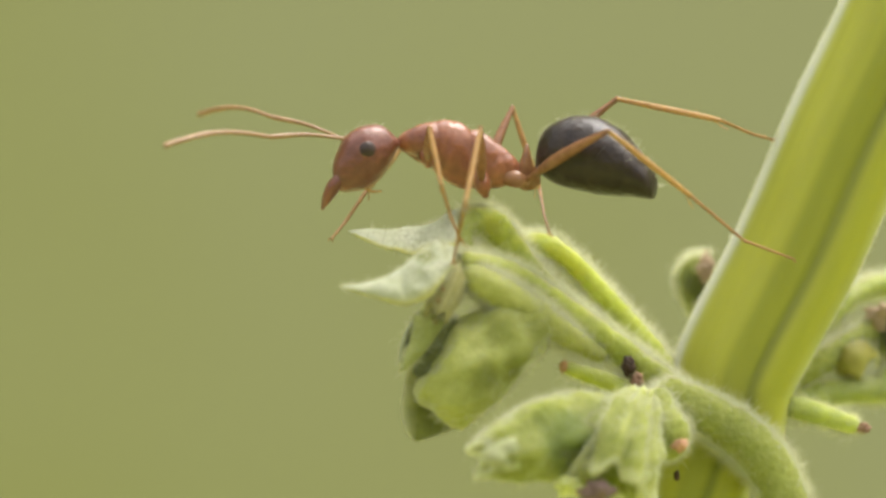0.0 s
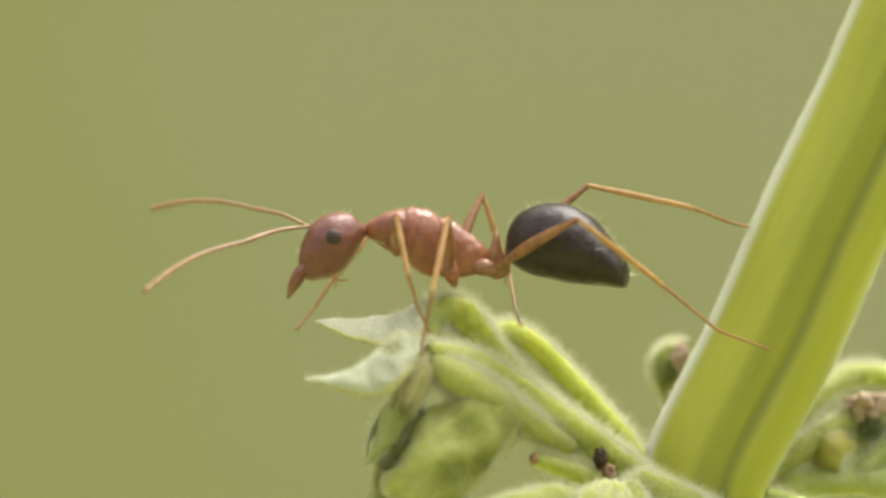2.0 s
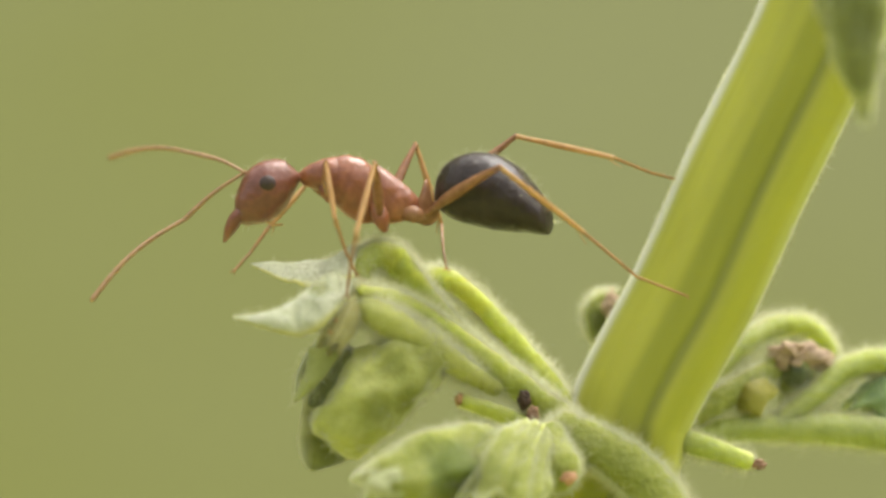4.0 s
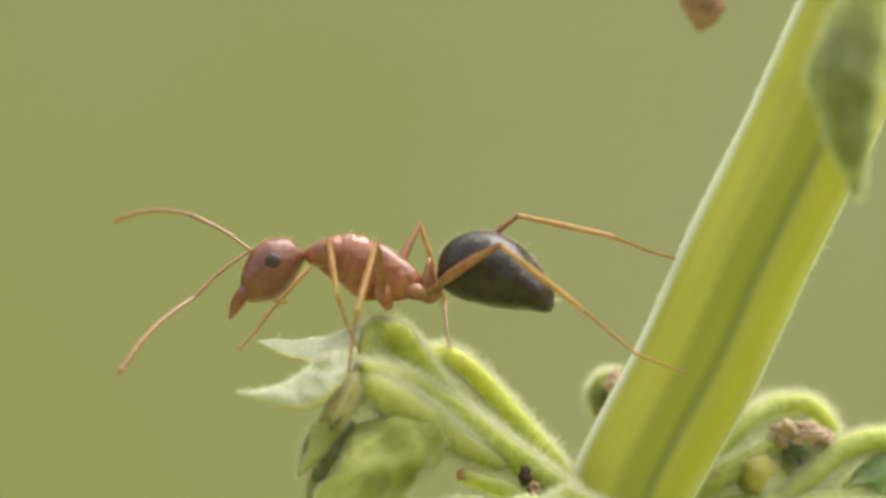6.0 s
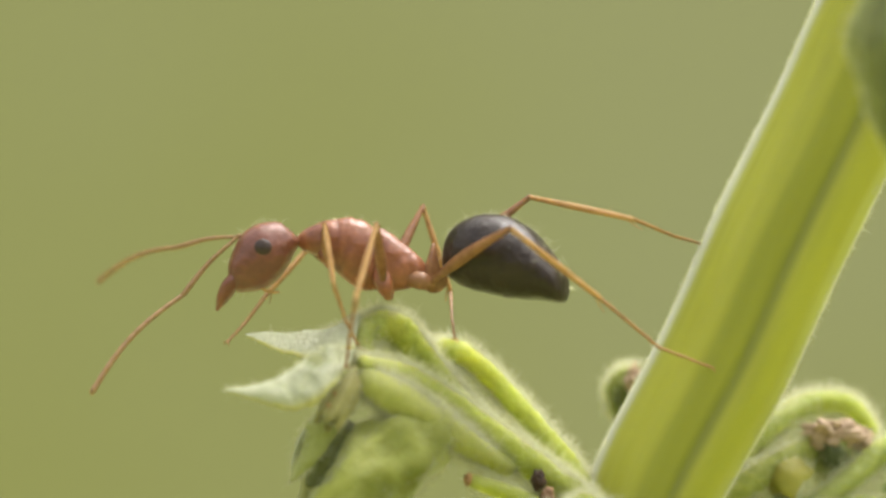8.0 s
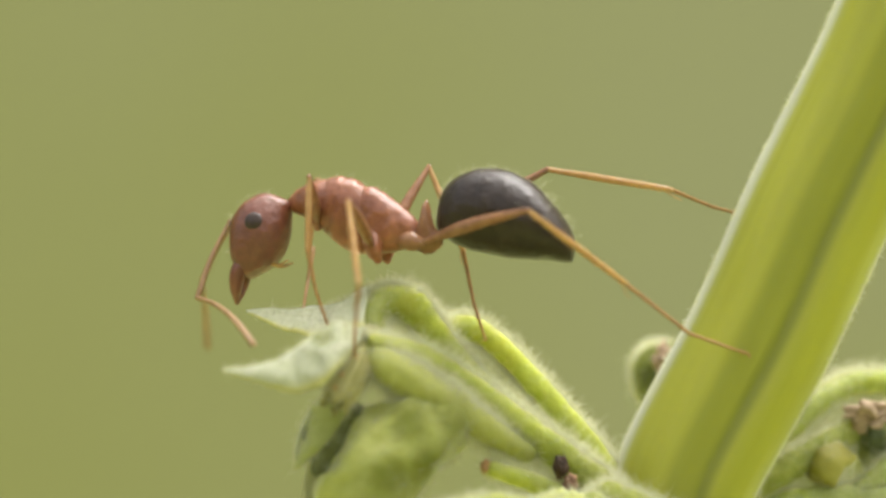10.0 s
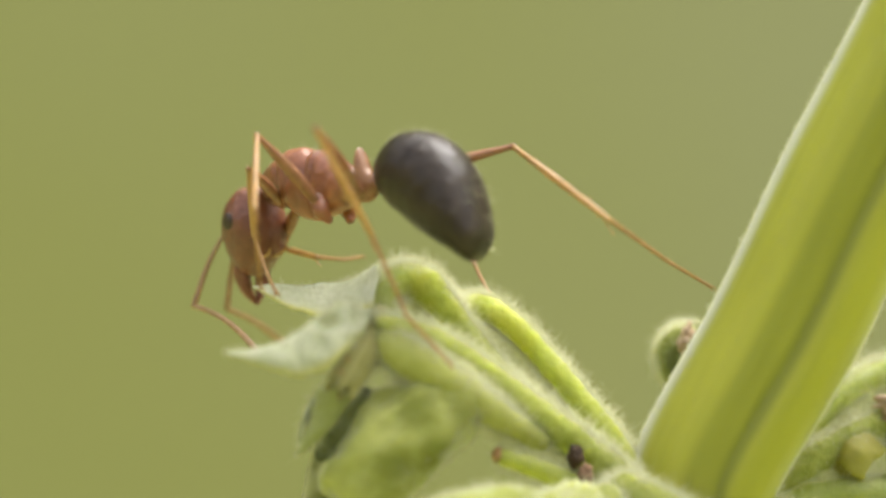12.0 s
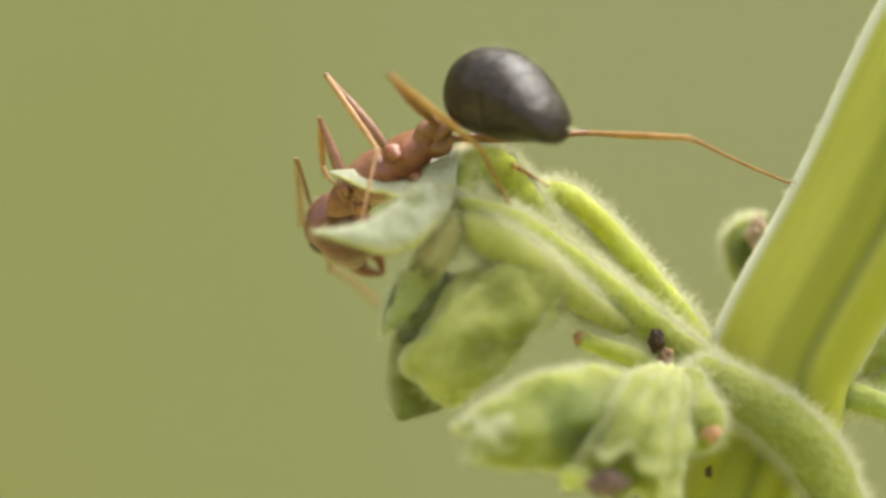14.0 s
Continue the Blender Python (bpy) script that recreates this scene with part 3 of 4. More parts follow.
    part("scar", crumple((-2.53, -2.60, -2.69), (.04, .03, .06), 45, .4, 2), OCHRE, upper, "small brown speck")
    # hooded cup below
    hood = cup(plant, [(-0.15, -0.90, -3.29), (-0.68, -1.30, -3.46), (-1.34, -1.60, -3.99), (-1.92, -1.80, -4.58), (-2.22, -1.70, -4.92), (-2.36, -1.40, -5.16)], [.36, .77, .87, .80, .74, .64], 7, HUSK, "large pale hooded seed calyx", lobes=3, lobe=.12, ribs=9, rib=.05, wall=.8, hair=380, seeds=(((-1.24, -2.50, -3.57), .55), ((-0.43, -2.20, -3.74), .5), ((-0.78, -2.30, -4.41), .55), ((-1.68, -2.50, -4.60), .5)))
    b3 = sheet([(-3.19, -1.30, -4.34), (-3.32, -1.30, -4.87), (-3.39, -1.30, -5.44), (-3.31, -1.30, -5.89), (-3.12, -1.30, -6.08)], [(-2.25, -0.90, -4.54), (-1.92, -0.80, -4.96), (-1.81, -0.90, -5.37), (-2.23, -1.20, -5.84), (-3.01, -1.30, -6.10)], bulge=-.1, thick=.05, seed=9)
    margin(part("lip", b3, FLAP_SHADED, hood, "back flap in a shaded olive with a thin pale margin"), both=True)
    small = cup(plant, [(-2.24, -1.40, -3.26), (-2.55, -1.40, -3.75), (-2.93, -1.50, -4.31)], [.16, .30, .24], 8, HOLLOW_SHADE, "small dark green calyx", lobes=5, lobe=.15, ribs=8, rib=0.2, hair=160)
    # dark sheets laid where the openings between ribs fall into shade
    part("slit_shade", sheet([(-2.46, -1.90, -3.34), (-2.76, -1.90, -3.82), (-3.09, -1.95, -4.28), (-3.17, -1.95, -4.58)], [(-1.93, -1.75, -3.52), (-2.14, -1.75, -4.01), (-2.57, -1.80, -4.45), (-3.04, -1.95, -4.66)], bulge=.1, wave=.12, seed=3), HOLLOW_SHADE, small, "dark green sheet as shade between the ribs")
    bl = sheet([(-3.13, -1.95, -3.28), (-3.23, -2.05, -3.82), (-3.37, -2.10, -4.21), (-3.49, -2.10, -4.50)], [(-2.34, -2.00, -3.28), (-2.72, -2.10, -3.87), (-3.02, -2.15, -4.20), (-3.32, -2.15, -4.44)], bulge=.25, seed=4)
    fringe = hairs(bl, 220, .18, 77, lean=(.7, -.4, -.5), width=.006, where=lambda p, v: p.z < -3.4)
    part("lip", bl, RIB, small, "pale green rib")
    tagged(part("hairs", fringe, HAIR, small), kind="stuff")
    part("slit_shade", sheet([(-3.02, -1.75, -3.31), (-3.25, -1.75, -3.67), (-3.36, -1.75, -3.98)], [(-2.95, -1.75, -3.39), (-3.12, -1.75, -3.71), (-3.29, -1.75, -4.00)], bulge=.1, seed=8), HOLLOW_SHADE, small, "dark green sheet as shade between the ribs")
    bl = sheet([(-3.00, -1.80, -3.19), (-3.27, -1.80, -3.54), (-3.42, -1.80, -3.91), (-3.46, -1.80, -4.32)], [(-2.90, -1.80, -3.26), (-3.16, -1.80, -3.58), (-3.34, -1.80, -3.95), (-3.41, -1.80, -4.35)], bulge=.3, seed=5)
    fringe = hairs(bl, 120, .2, 78, lean=(-.7, -.3, 0), width=.005)
    part("lip", bl, LIP, small, "pale rim")
    tagged(part("hairs", fringe, HAIR, small), kind="stuff")
    # old flower scars
    s = stalk(plant, "pedicel", [(2.34, -0.70, -5.39), (1.30, -1.00, -4.89), (0.37, -1.20, -4.54)], [.22, .20, .16], 9, hair=120)
    part("scar", crumple((0.24, -1.22, -4.50), (.13, .16, .15), 3, .25), OCHRE, s, "orange-brown cut end")
    part("scar", crumple((1.71, -1.00, -4.52), (.17, .16, .25), 5, .3), SCAR, plant, "black shrivelled flower scar")
    part("scar", crumple((1.90, -1.00, -4.83), (.17, .14, .19), 6, .35), RUST, plant, "reddish flower scar")
    # lower cups
    low = cup(plant, [(1.60, -1.60, -5.58), (0.76, -2.40, -5.68), (-0.13, -3.20, -5.90), (-1.07, -3.90, -6.14), (-1.80, -4.30, -6.31)], [.35, .62, .84, .66, .34], 11, label="ragged pale green seed calyx", lobes=3, lobe=.3, ribs=5, rib=.14, hair=380, seed_mark=.9, seed_at=(.15, -.9, 0))
    tip = sheet([(-1.17, -4.50, -5.85), (-1.43, -4.60, -5.88), (-1.74, -4.70, -6.02), (-1.95, -4.70, -6.17)], [(-1.06, -4.50, -6.50), (-1.32, -4.60, -6.58), (-1.55, -4.70, -6.50), (-1.93, -4.70, -6.21)], bulge=.2, wave=.12, seed=14)
    part("lip", tip, PALE, low, "pale ragged tip")
    fan = cup(plant, [(1.83, -1.80, -5.29), (1.47, -2.70, -5.77), (1.17, -3.30, -6.34), (0.99, -3.60, -6.87)], [.42, .72, .92, .95], 12, label="folded pale green calyx", lobes=7, lobe=.4, ribs=14, rib=0.22, hair=300, seed_mark=.5, seed_at=(-.5, -.6, -.4))
    fold = blade([(0.91, -3.90, -5.53), (0.59, -4.20, -5.91), (0.28, -4.30, -6.33), (0.00, -4.30, -6.66)], [.05, .08, .08, .02], (.7, -.5, .4), .3, thick=.06, seed=16)
    part("lip", fold, CUP, fan, "pale fold")
    part("withered_flower", crumple((0.64, -4.30, -7.04), (.42, .3, .26), 8, .6), PURPLE, plant, "withered purple-brown flower")
    part("withered_flower", crumple((0.06, -4.00, -6.93), (.34, .25, .22), 9, .5), DEEP, plant)
    s = stalk(plant, "pedicel", [(2.29, -1.60, -5.31), (2.33, -2.00, -5.70), (2.39, -2.30, -6.02)], [.34, .44, .54], 13, CUP, hair=150)
    part("scar", crumple((2.59, -2.70, -6.17), (.22, .2, .18), 4, .3), PINK, s, "pink stalk end")
    part("scar", crumple((2.08, -2.60, -6.19), (.32, .2, .09), 7, .5), SCAR, s, "dark stalk rim")
    stalk(plant, "pedicel", [(2.66, -1.20, -5.18), (3.50, -1.50, -5.66), (4.36, -1.60, -6.32), (4.92, -1.60, -7.08), (5.16, -1.60, -8.09)], [.40, .48, .52, .50, .48], 14, CUP, hair=900)
    part("scar", crumple((2.66, -1.75, -6.93), (.07, .08, .13), 33, .3), SCAR, plant, "small black scar")
    # swollen hairy joint of the stem
    stalk(plant, "joint", [(2.38, -0.90, -5.19), (2.95, -1.35, -5.56), (3.76, -1.40, -5.84), (4.48, -1.20, -5.97), (4.91, -0.60, -5.95)], [.22, .26, .24, .20, .16], 41, STALK, hair=500)
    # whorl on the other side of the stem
    stalk(plant, "pedicel", [(4.68, -0.30, -5.32), (5.81, -0.40, -5.63), (6.75, -0.50, -5.94)], [.30, .26, .21], 15, STALK_SHADED, hair=160)
    part("scar", crumple((6.99, -0.50, -6.01), (.26, .16, .13), 12, .4), RUST, plant, "brown dried stalk tip")
    stalk(plant, "pedicel", [(5.43, 0.90, -5.49), (6.99, 1.00, -5.26), (8.56, 1.10, -5.27), (10.65, 1.20, -5.47)], [.3, .3, .36, .4], 16, STALK_SHADED, hair=300)
    stalk(plant, "pedicel", [(6.31, 1.40, -3.87), (6.91, 1.70, -3.32), (7.71, 2.20, -2.94), (8.45, 2.40, -2.97), (8.91, 2.50, -3.43), (8.98, 2.50, -3.80)], [.26, .26, .25, .23, .2, .17], 17, STALK_SHADED, hair=380)
    old = cup(plant, [(8.10, 1.60, -3.63), (8.10, 1.60, -4.05), (8.02, 1.60, -4.41), (7.96, 1.60, -4.67)], [.34, .46, .34, .12], 18, POD, "dark olive calyx with a withered flower", hair=80, seed_mark=1.0, seed_at=(0, -.4, .1))
    part("withered_flower", crumple((8.08, 1.40, -3.58), (.72, .40, .34), 21, .55, 5), DRY, plant, "withered pinkish-brown flower")
    part("withered_flower", crumple((8.72, 1.50, -3.73), (.28, .25, .24), 22, .5), DRY, plant, "withered pinkish-brown flower")
    stalk(plant, "pedicel", [(5.61, 0.70, -4.99), (6.61, 1.10, -4.42), (7.69, 1.60, -3.87)], [.26, .30, .26], 19, CUP, hair=160)
    cup(plant, [(6.74, 1.30, -4.33), (7.04, 1.20, -4.54), (7.31, 1.20, -4.73)], [.34, .50, .40], 20, AUTUMN, "yellowing seed calyx", hair=120, lobes=3, lobe=.1, rib=.03)
    stalk(plant, "pedicel", [(7.51, 1.00, -5.26), (8.44, 1.20, -4.55), (9.32, 1.50, -3.91), (10.31, 1.70, -3.78), (11.25, 1.90, -4.25)], [.24, .26, .28, .29, .28], 22, STALK_SHADED, hair=340)
    cup(plant, [(10.59, 1.90, -4.31), (10.12, 1.80, -4.64), (9.79, 1.70, -4.96)], [.35, .62, .60], 23, SHADY, "dark green seed calyx", hair=80)
    # bud behind the stem
    bud = cup(plant, [(3.99, 2.40, -2.39), (3.69, 2.50, -2.52), (3.60, 2.50, -2.85), (3.64, 2.50, -3.18)], [.30, .40, .35, .20], 24, POD, "grey-green downy bud", hair=240, seed_mark=.7, seed_at=(-.15, -.4, -.1))
    part("scar", crumple((3.82, 1.90, -2.45), (.22, .18, .40), 15, .5), DRY, bud)
    stalk(plant, "pedicel", [(3.99, 2.40, -2.66), (4.68, 1.60, -3.18), (5.16, 0.60, -3.56)], [.2, .22, .24], 25, hair=60)
    # next whorl above, close to the lens
    cup(plant, [(9.10, -7.00, 6.54), (8.57, -7.00, 4.42), (8.56, -7.00, 3.57), (8.62, -7.00, 2.84), (8.73, -7.00, 2.23), (8.76, -7.00, 1.75)], [.40, .78, .60, .44, .26, .10], 26, POD, "drooping dark green seed calyx", lobes=2, lobe=.3, hair=160, seeds=(((8.58, -7.60, 4.61), 1.2), ((8.63, -7.60, 3.64), 1.0), ((8.72, -7.40, 2.69), .7)))
    stalk(plant, "pedicel", [(8.86, -1.00, 8.17), (8.87, -4.00, 7.78), (9.10, -6.70, 6.69)], [.3, .28, .26], 27, hair=80)
    part("withered_flower", crumple((5.55, -5.00, 6.02), (.52, .42, .60), 31, .22), RUST, plant, "brown withered flower")
    stalk(plant, "pedicel", [(8.35, -1.00, 8.04), (6.98, -2.20, 7.94), (5.62, -4.90, 6.70)], [.3, .24, .2], 28, hair=80)
    return plant


build_plant()

# ---- the ant: paths of its joints over time, in millimetres ----
BODY = {
    "neck": [(1.5, -3.30, -0.65, 0.54), (8.7, -3.30, -0.65, 0.54), (10.8, -3.84, 0.43, 0.84), (11, -4.02, 0.28, 0.90), (11.5, -4.46, 0.24, 0.77), (12, -4.35, 1.20, 0.38), (12.5, -2.74, 1.61, -0.34), (13, -3.47, 0.65, -0.71), (13.5, -3.77, -0.13, -1.45), (14, -4.71, 0.62, -2.43)],
    "waist": [(1.5, -0.61, -0.80, -0.21), (8.7, -0.61, -0.80, -0.21), (10.8, -1.39, -0.80, 0.28), (11, -1.49, -0.80, 0.39), (11.5, -1.87, -0.80, 0.62), (12, -2.40, -0.80, 0.53), (12.5, -1.57, -0.80, 0.41), (13, -1.32, -0.80, 0.22), (13.5, -1.61, -0.80, 0.02), (14, -2.42, -0.80, -0.68)],
    "mouth": [(1.5, -5.04, -0.65, -0.93), (8.7, -5.04, -0.65, -0.93), (10.8, -4.36, 0.58, -1.38), (11, -4.67, 0.63, -1.26), (11.5, -4.96, 0.13, -1.45), (12, -4.51, 1.67, -1.85), (12.5, -2.92, 3.44, -1.67), (13, -3.74, 1.90, -2.59), (13.5, -3.45, 1.52, -2.97), (14, -3.66, 2.27, -3.58)],
    "tail": [(1.5, 2.32, -1.65, -0.51), (8.7, 2.32, -1.65, -0.51), (10.8, 1.61, -1.02, -0.10), (11, 1.50, -1.00, -0.14), (11.5, 1.10, -0.90, 0.04), (12, -0.10, -2.25, -0.62), (12.5, 0.31, -2.88, -0.57), (13, 0.60, -2.96, -0.27), (13.5, 0.26, -2.90, -0.36), (14, -0.33, -2.85, -0.63)],
}
LEFT_FORE = {
    "knee": [(1.5, -2.75, -2.16, 0.84), (8.7, -2.75, -2.16, 0.84), (10.8, -3.68, -1.19, 1.30), (11, -3.92, -1.47, 1.07), (11.5, -4.35, -1.53, 0.97), (12, -4.55, -0.70, 0.77), (12.5, -3.29, 0.79, 0.87), (13, -3.25, -0.02, 0.74), (13.5, -3.74, -1.38, -0.09), (14, -4.63, 0.16, -0.47)],
    "ankle": [(1.5, -2.55, -2.74, -0.42), (8.7, -2.55, -2.74, -0.42), (10.8, -3.81, -1.19, -0.09), (11, -3.93, -1.48, -0.33), (11.5, -3.98, -1.82, -0.35), (12, -4.46, -0.16, -0.52), (12.5, -3.24, -0.22, -0.10), (13, -3.38, -1.36, 0.35), (13.5, -3.74, -2.57, -0.83), (14, -4.56, 1.26, -1.33)],
    "foot": [(1.5, -2.07, -2.04, -1.66), (8.7, -2.07, -2.04, -1.66), (10.8, -3.66, -1.19, -1.59), (11, -3.88, -1.52, -1.83), (11.5, -3.59, -2.00, -1.78), (12, -3.96, -1.12, -1.56), (12.5, -3.32, -1.48, -0.91), (13, -3.80, -0.18, -0.47), (13.5, -3.72, -1.17, -1.38), (14, -4.26, -0.15, -1.72)],
}
LEFT_MID = {
    "knee": [(1.5, -1.66, -2.61, 0.80), (8.7, -1.66, -2.61, 0.80), (10.8, -2.82, -2.53, 0.60), (11, -2.83, -2.63, 0.63), (11.5, -2.99, -2.72, 0.70), (12, -4.37, -1.22, 1.41), (12.5, -4.08, -0.42, 0.40), (13, -3.76, -0.78, 0.50), (13.5, -3.57, -1.21, 0.86), (14, -4.53, -0.42, 0.34)],
    "ankle": [(1.5, -2.09, -3.60, -0.76), (8.7, -2.09, -3.60, -0.76), (10.8, -2.33, -3.44, -0.99), (11, -2.41, -3.57, -0.97), (11.5, -2.37, -3.51, -0.91), (12, -4.31, -2.54, 0.05), (12.5, -3.45, 0.59, -1.07), (13, -3.19, 0.38, -0.89), (13.5, -3.28, -2.70, -0.29), (14, -3.57, -1.29, -1.05)],
    "foot": [(1.5, -2.29, -2.53, -2.12), (8.7, -2.29, -2.53, -2.12), (10.8, -2.30, -2.39, -2.40), (11, -2.31, -2.54, -2.37), (11.5, -2.40, -2.71, -2.46), (12, -4.22, -1.63, -1.44), (12.5, -3.00, -0.95, -1.78), (13, -2.94, -1.17, -1.66), (13.5, -3.31, -2.19, -1.96), (14, -3.86, -2.35, -2.41)],
}
LEFT_HIND = {
    "knee": [(1.5, 1.10, -2.92, 0.71), (8.7, 1.10, -2.92, 0.71), (10.8, 0.88, -2.53, 0.26), (11, 0.84, -2.48, 0.25), (11.5, 0.58, -2.17, -0.16), (11.7, 0.58, -2.17, -0.16), (12, -3.16, -3.42, 1.55), (12.5, -3.10, -3.18, 1.24), (13, -2.55, -3.31, 1.06), (13.5, -2.77, -3.27, 0.77), (14, -3.41, -3.49, 0.25)],
    "ankle": [(1.5, 2.99, -2.16, -0.74), (8.7, 2.99, -2.16, -0.74), (10.8, 2.89, -1.90, -1.09), (11, 2.92, -2.16, -1.11), (11.5, 2.91, -2.19, -1.06), (11.7, 2.91, -2.19, -1.06), (12, -2.12, -2.32, -0.44), (12.5, -1.92, -2.21, -0.75), (13, -1.55, -2.00, -0.82), (13.5, -1.58, -1.71, -0.78), (14, -1.69, -2.18, -1.01)],
    "foot": [(1.5, 5.29, -1.64, -2.16), (8.7, 5.29, -1.64, -2.16), (10.8, 5.27, -1.38, -2.37), (11, 5.26, -1.45, -2.36), (11.5, 5.30, -1.42, -2.19), (11.7, 5.30, -1.42, -2.19), (12, -0.64, -2.39, -2.76), (12.5, -0.44, -1.56, -2.97), (13, -0.19, -0.94, -2.96), (13.5, -0.46, -3.08, -2.89), (14, -0.42, -0.70, -2.94)],
}
RIGHT_FORE = {
    "knee": [(1.5, -3.16, 0.90, 0.38), (8.7, -3.16, 0.90, 0.38), (10.8, -3.03, 1.28, 1.52), (11, -3.13, 1.22, 1.54), (11.5, -3.95, 1.12, 1.54), (12, -4.05, 1.98, -0.78), (12.5, -2.60, 2.46, -0.00), (13, -3.37, 1.77, -0.70), (13.5, -3.65, 1.23, -1.09), (14, -3.81, 1.71, -1.25)],
    "ankle": [(1.5, -4.01, 0.33, -0.58), (8.7, -4.01, 0.33, -0.58), (10.8, -2.73, 1.30, 0.16), (11, -2.86, 1.22, 0.17), (11.5, -3.69, 1.12, 0.17), (12, -3.33, 0.79, -0.90), (12.5, -3.07, 3.51, -0.81), (13, -3.21, 3.16, -0.71), (13.5, -3.79, -0.15, -1.29), (14, -3.68, 3.10, -1.32)],
    "foot": [(1.5, -4.83, -0.38, -1.61), (8.7, -4.83, -0.38, -1.61), (10.8, -2.58, 0.71, -1.22), (11, -2.66, 1.20, -1.32), (11.5, -3.42, 1.09, -1.31), (12, -2.52, 2.05, -0.92), (12.5, -3.01, 2.10, -1.33), (13, -3.03, 1.67, -0.69), (13.5, -3.54, 1.32, -1.41), (14, -3.38, 1.64, -1.46)],
}
RIGHT_MID = {
    "knee": [(1.5, -0.70, 0.26, 1.25), (8.7, -0.70, 0.26, 1.25), (10.8, -1.05, 0.74, 1.48), (11, -1.15, 0.78, 1.51), (11.5, -1.59, 1.00, 1.50), (12, -1.98, 1.66, 0.79), (12.5, -1.16, 1.37, 1.13), (13, -1.63, 1.09, 1.05), (13.5, -1.72, 1.34, 0.28), (14, -1.56, 1.33, -0.68)],
    "ankle": [(1.5, -0.12, 0.17, -0.56), (8.7, -0.12, 0.17, -0.56), (10.8, -0.30, -0.07, -0.06), (11, -0.33, 0.15, -0.08), (11.5, -0.56, 0.81, -0.08), (12, -0.56, 1.67, -0.47), (12.5, -0.33, 1.34, -0.57), (13, -0.49, 0.26, -0.23), (13.5, -0.99, -0.06, -0.78), (14, -1.09, -0.42, -1.25)],
    "foot": [(1.5, -0.04, -1.27, -1.56), (8.7, -0.04, -1.27, -1.56), (10.8, 0.21, 0.33, -1.69), (11, 0.21, -0.42, -1.65), (11.5, 0.12, 0.19, -1.58), (12, 0.10, 0.62, -1.70), (12.5, 0.17, 0.05, -1.65), (13, 0.15, -0.61, -1.60), (13.5, 0.15, 0.91, -1.69), (14, 0.10, 0.75, -1.79)],
}
RIGHT_HIND = {
    "knee": [(1.5, 1.54, -0.78, 1.42), (8.7, 1.54, -0.78, 1.42), (10.8, 1.34, -0.74, 1.09), (11, 1.31, -0.71, 0.99), (11.3, 1.31, -0.71, 0.99), (11.5, 0.21, 1.28, 0.91), (11.75, 0.43, -0.71, 1.28), (12, 0.43, -0.71, 1.28), (12.5, 1.06, -0.85, 1.67), (13, 1.37, -0.20, 1.26), (13.5, 1.20, 0.51, 0.33), (14, 0.41, -0.15, -0.64)],
    "ankle": [(1.5, 3.67, -1.99, 0.92), (8.7, 3.67, -1.99, 0.92), (10.8, 3.83, -0.85, 0.84), (11, 3.80, -0.81, 0.79), (11.3, 3.80, -0.81, 0.79), (11.5, 0.75, -1.16, 0.74), (11.75, 2.27, -1.74, -0.06), (12, 2.27, -1.74, -0.06), (12.5, 2.72, -2.08, 0.25), (13, 2.77, -1.82, -0.02), (13.5, 2.70, 2.38, -0.38), (14, 2.21, -1.87, -0.75)],
    "foot": [(1.5, 5.29, 0.18, 0.43), (8.7, 5.29, 0.18, 0.43), (10.8, 5.41, 1.36, 0.44), (11, 5.38, 1.41, 0.46), (11.3, 5.38, 1.41, 0.46), (11.5, 0.11, 1.51, 0.50), (11.75, 4.20, -0.23, -1.31), (12, 4.20, -0.23, -1.31), (12.5, 4.35, -0.55, -1.35), (13, 4.33, -0.02, -1.40), (13.5, 4.31, 0.40, -1.41), (14, 4.23, -0.17, -1.52)],
}
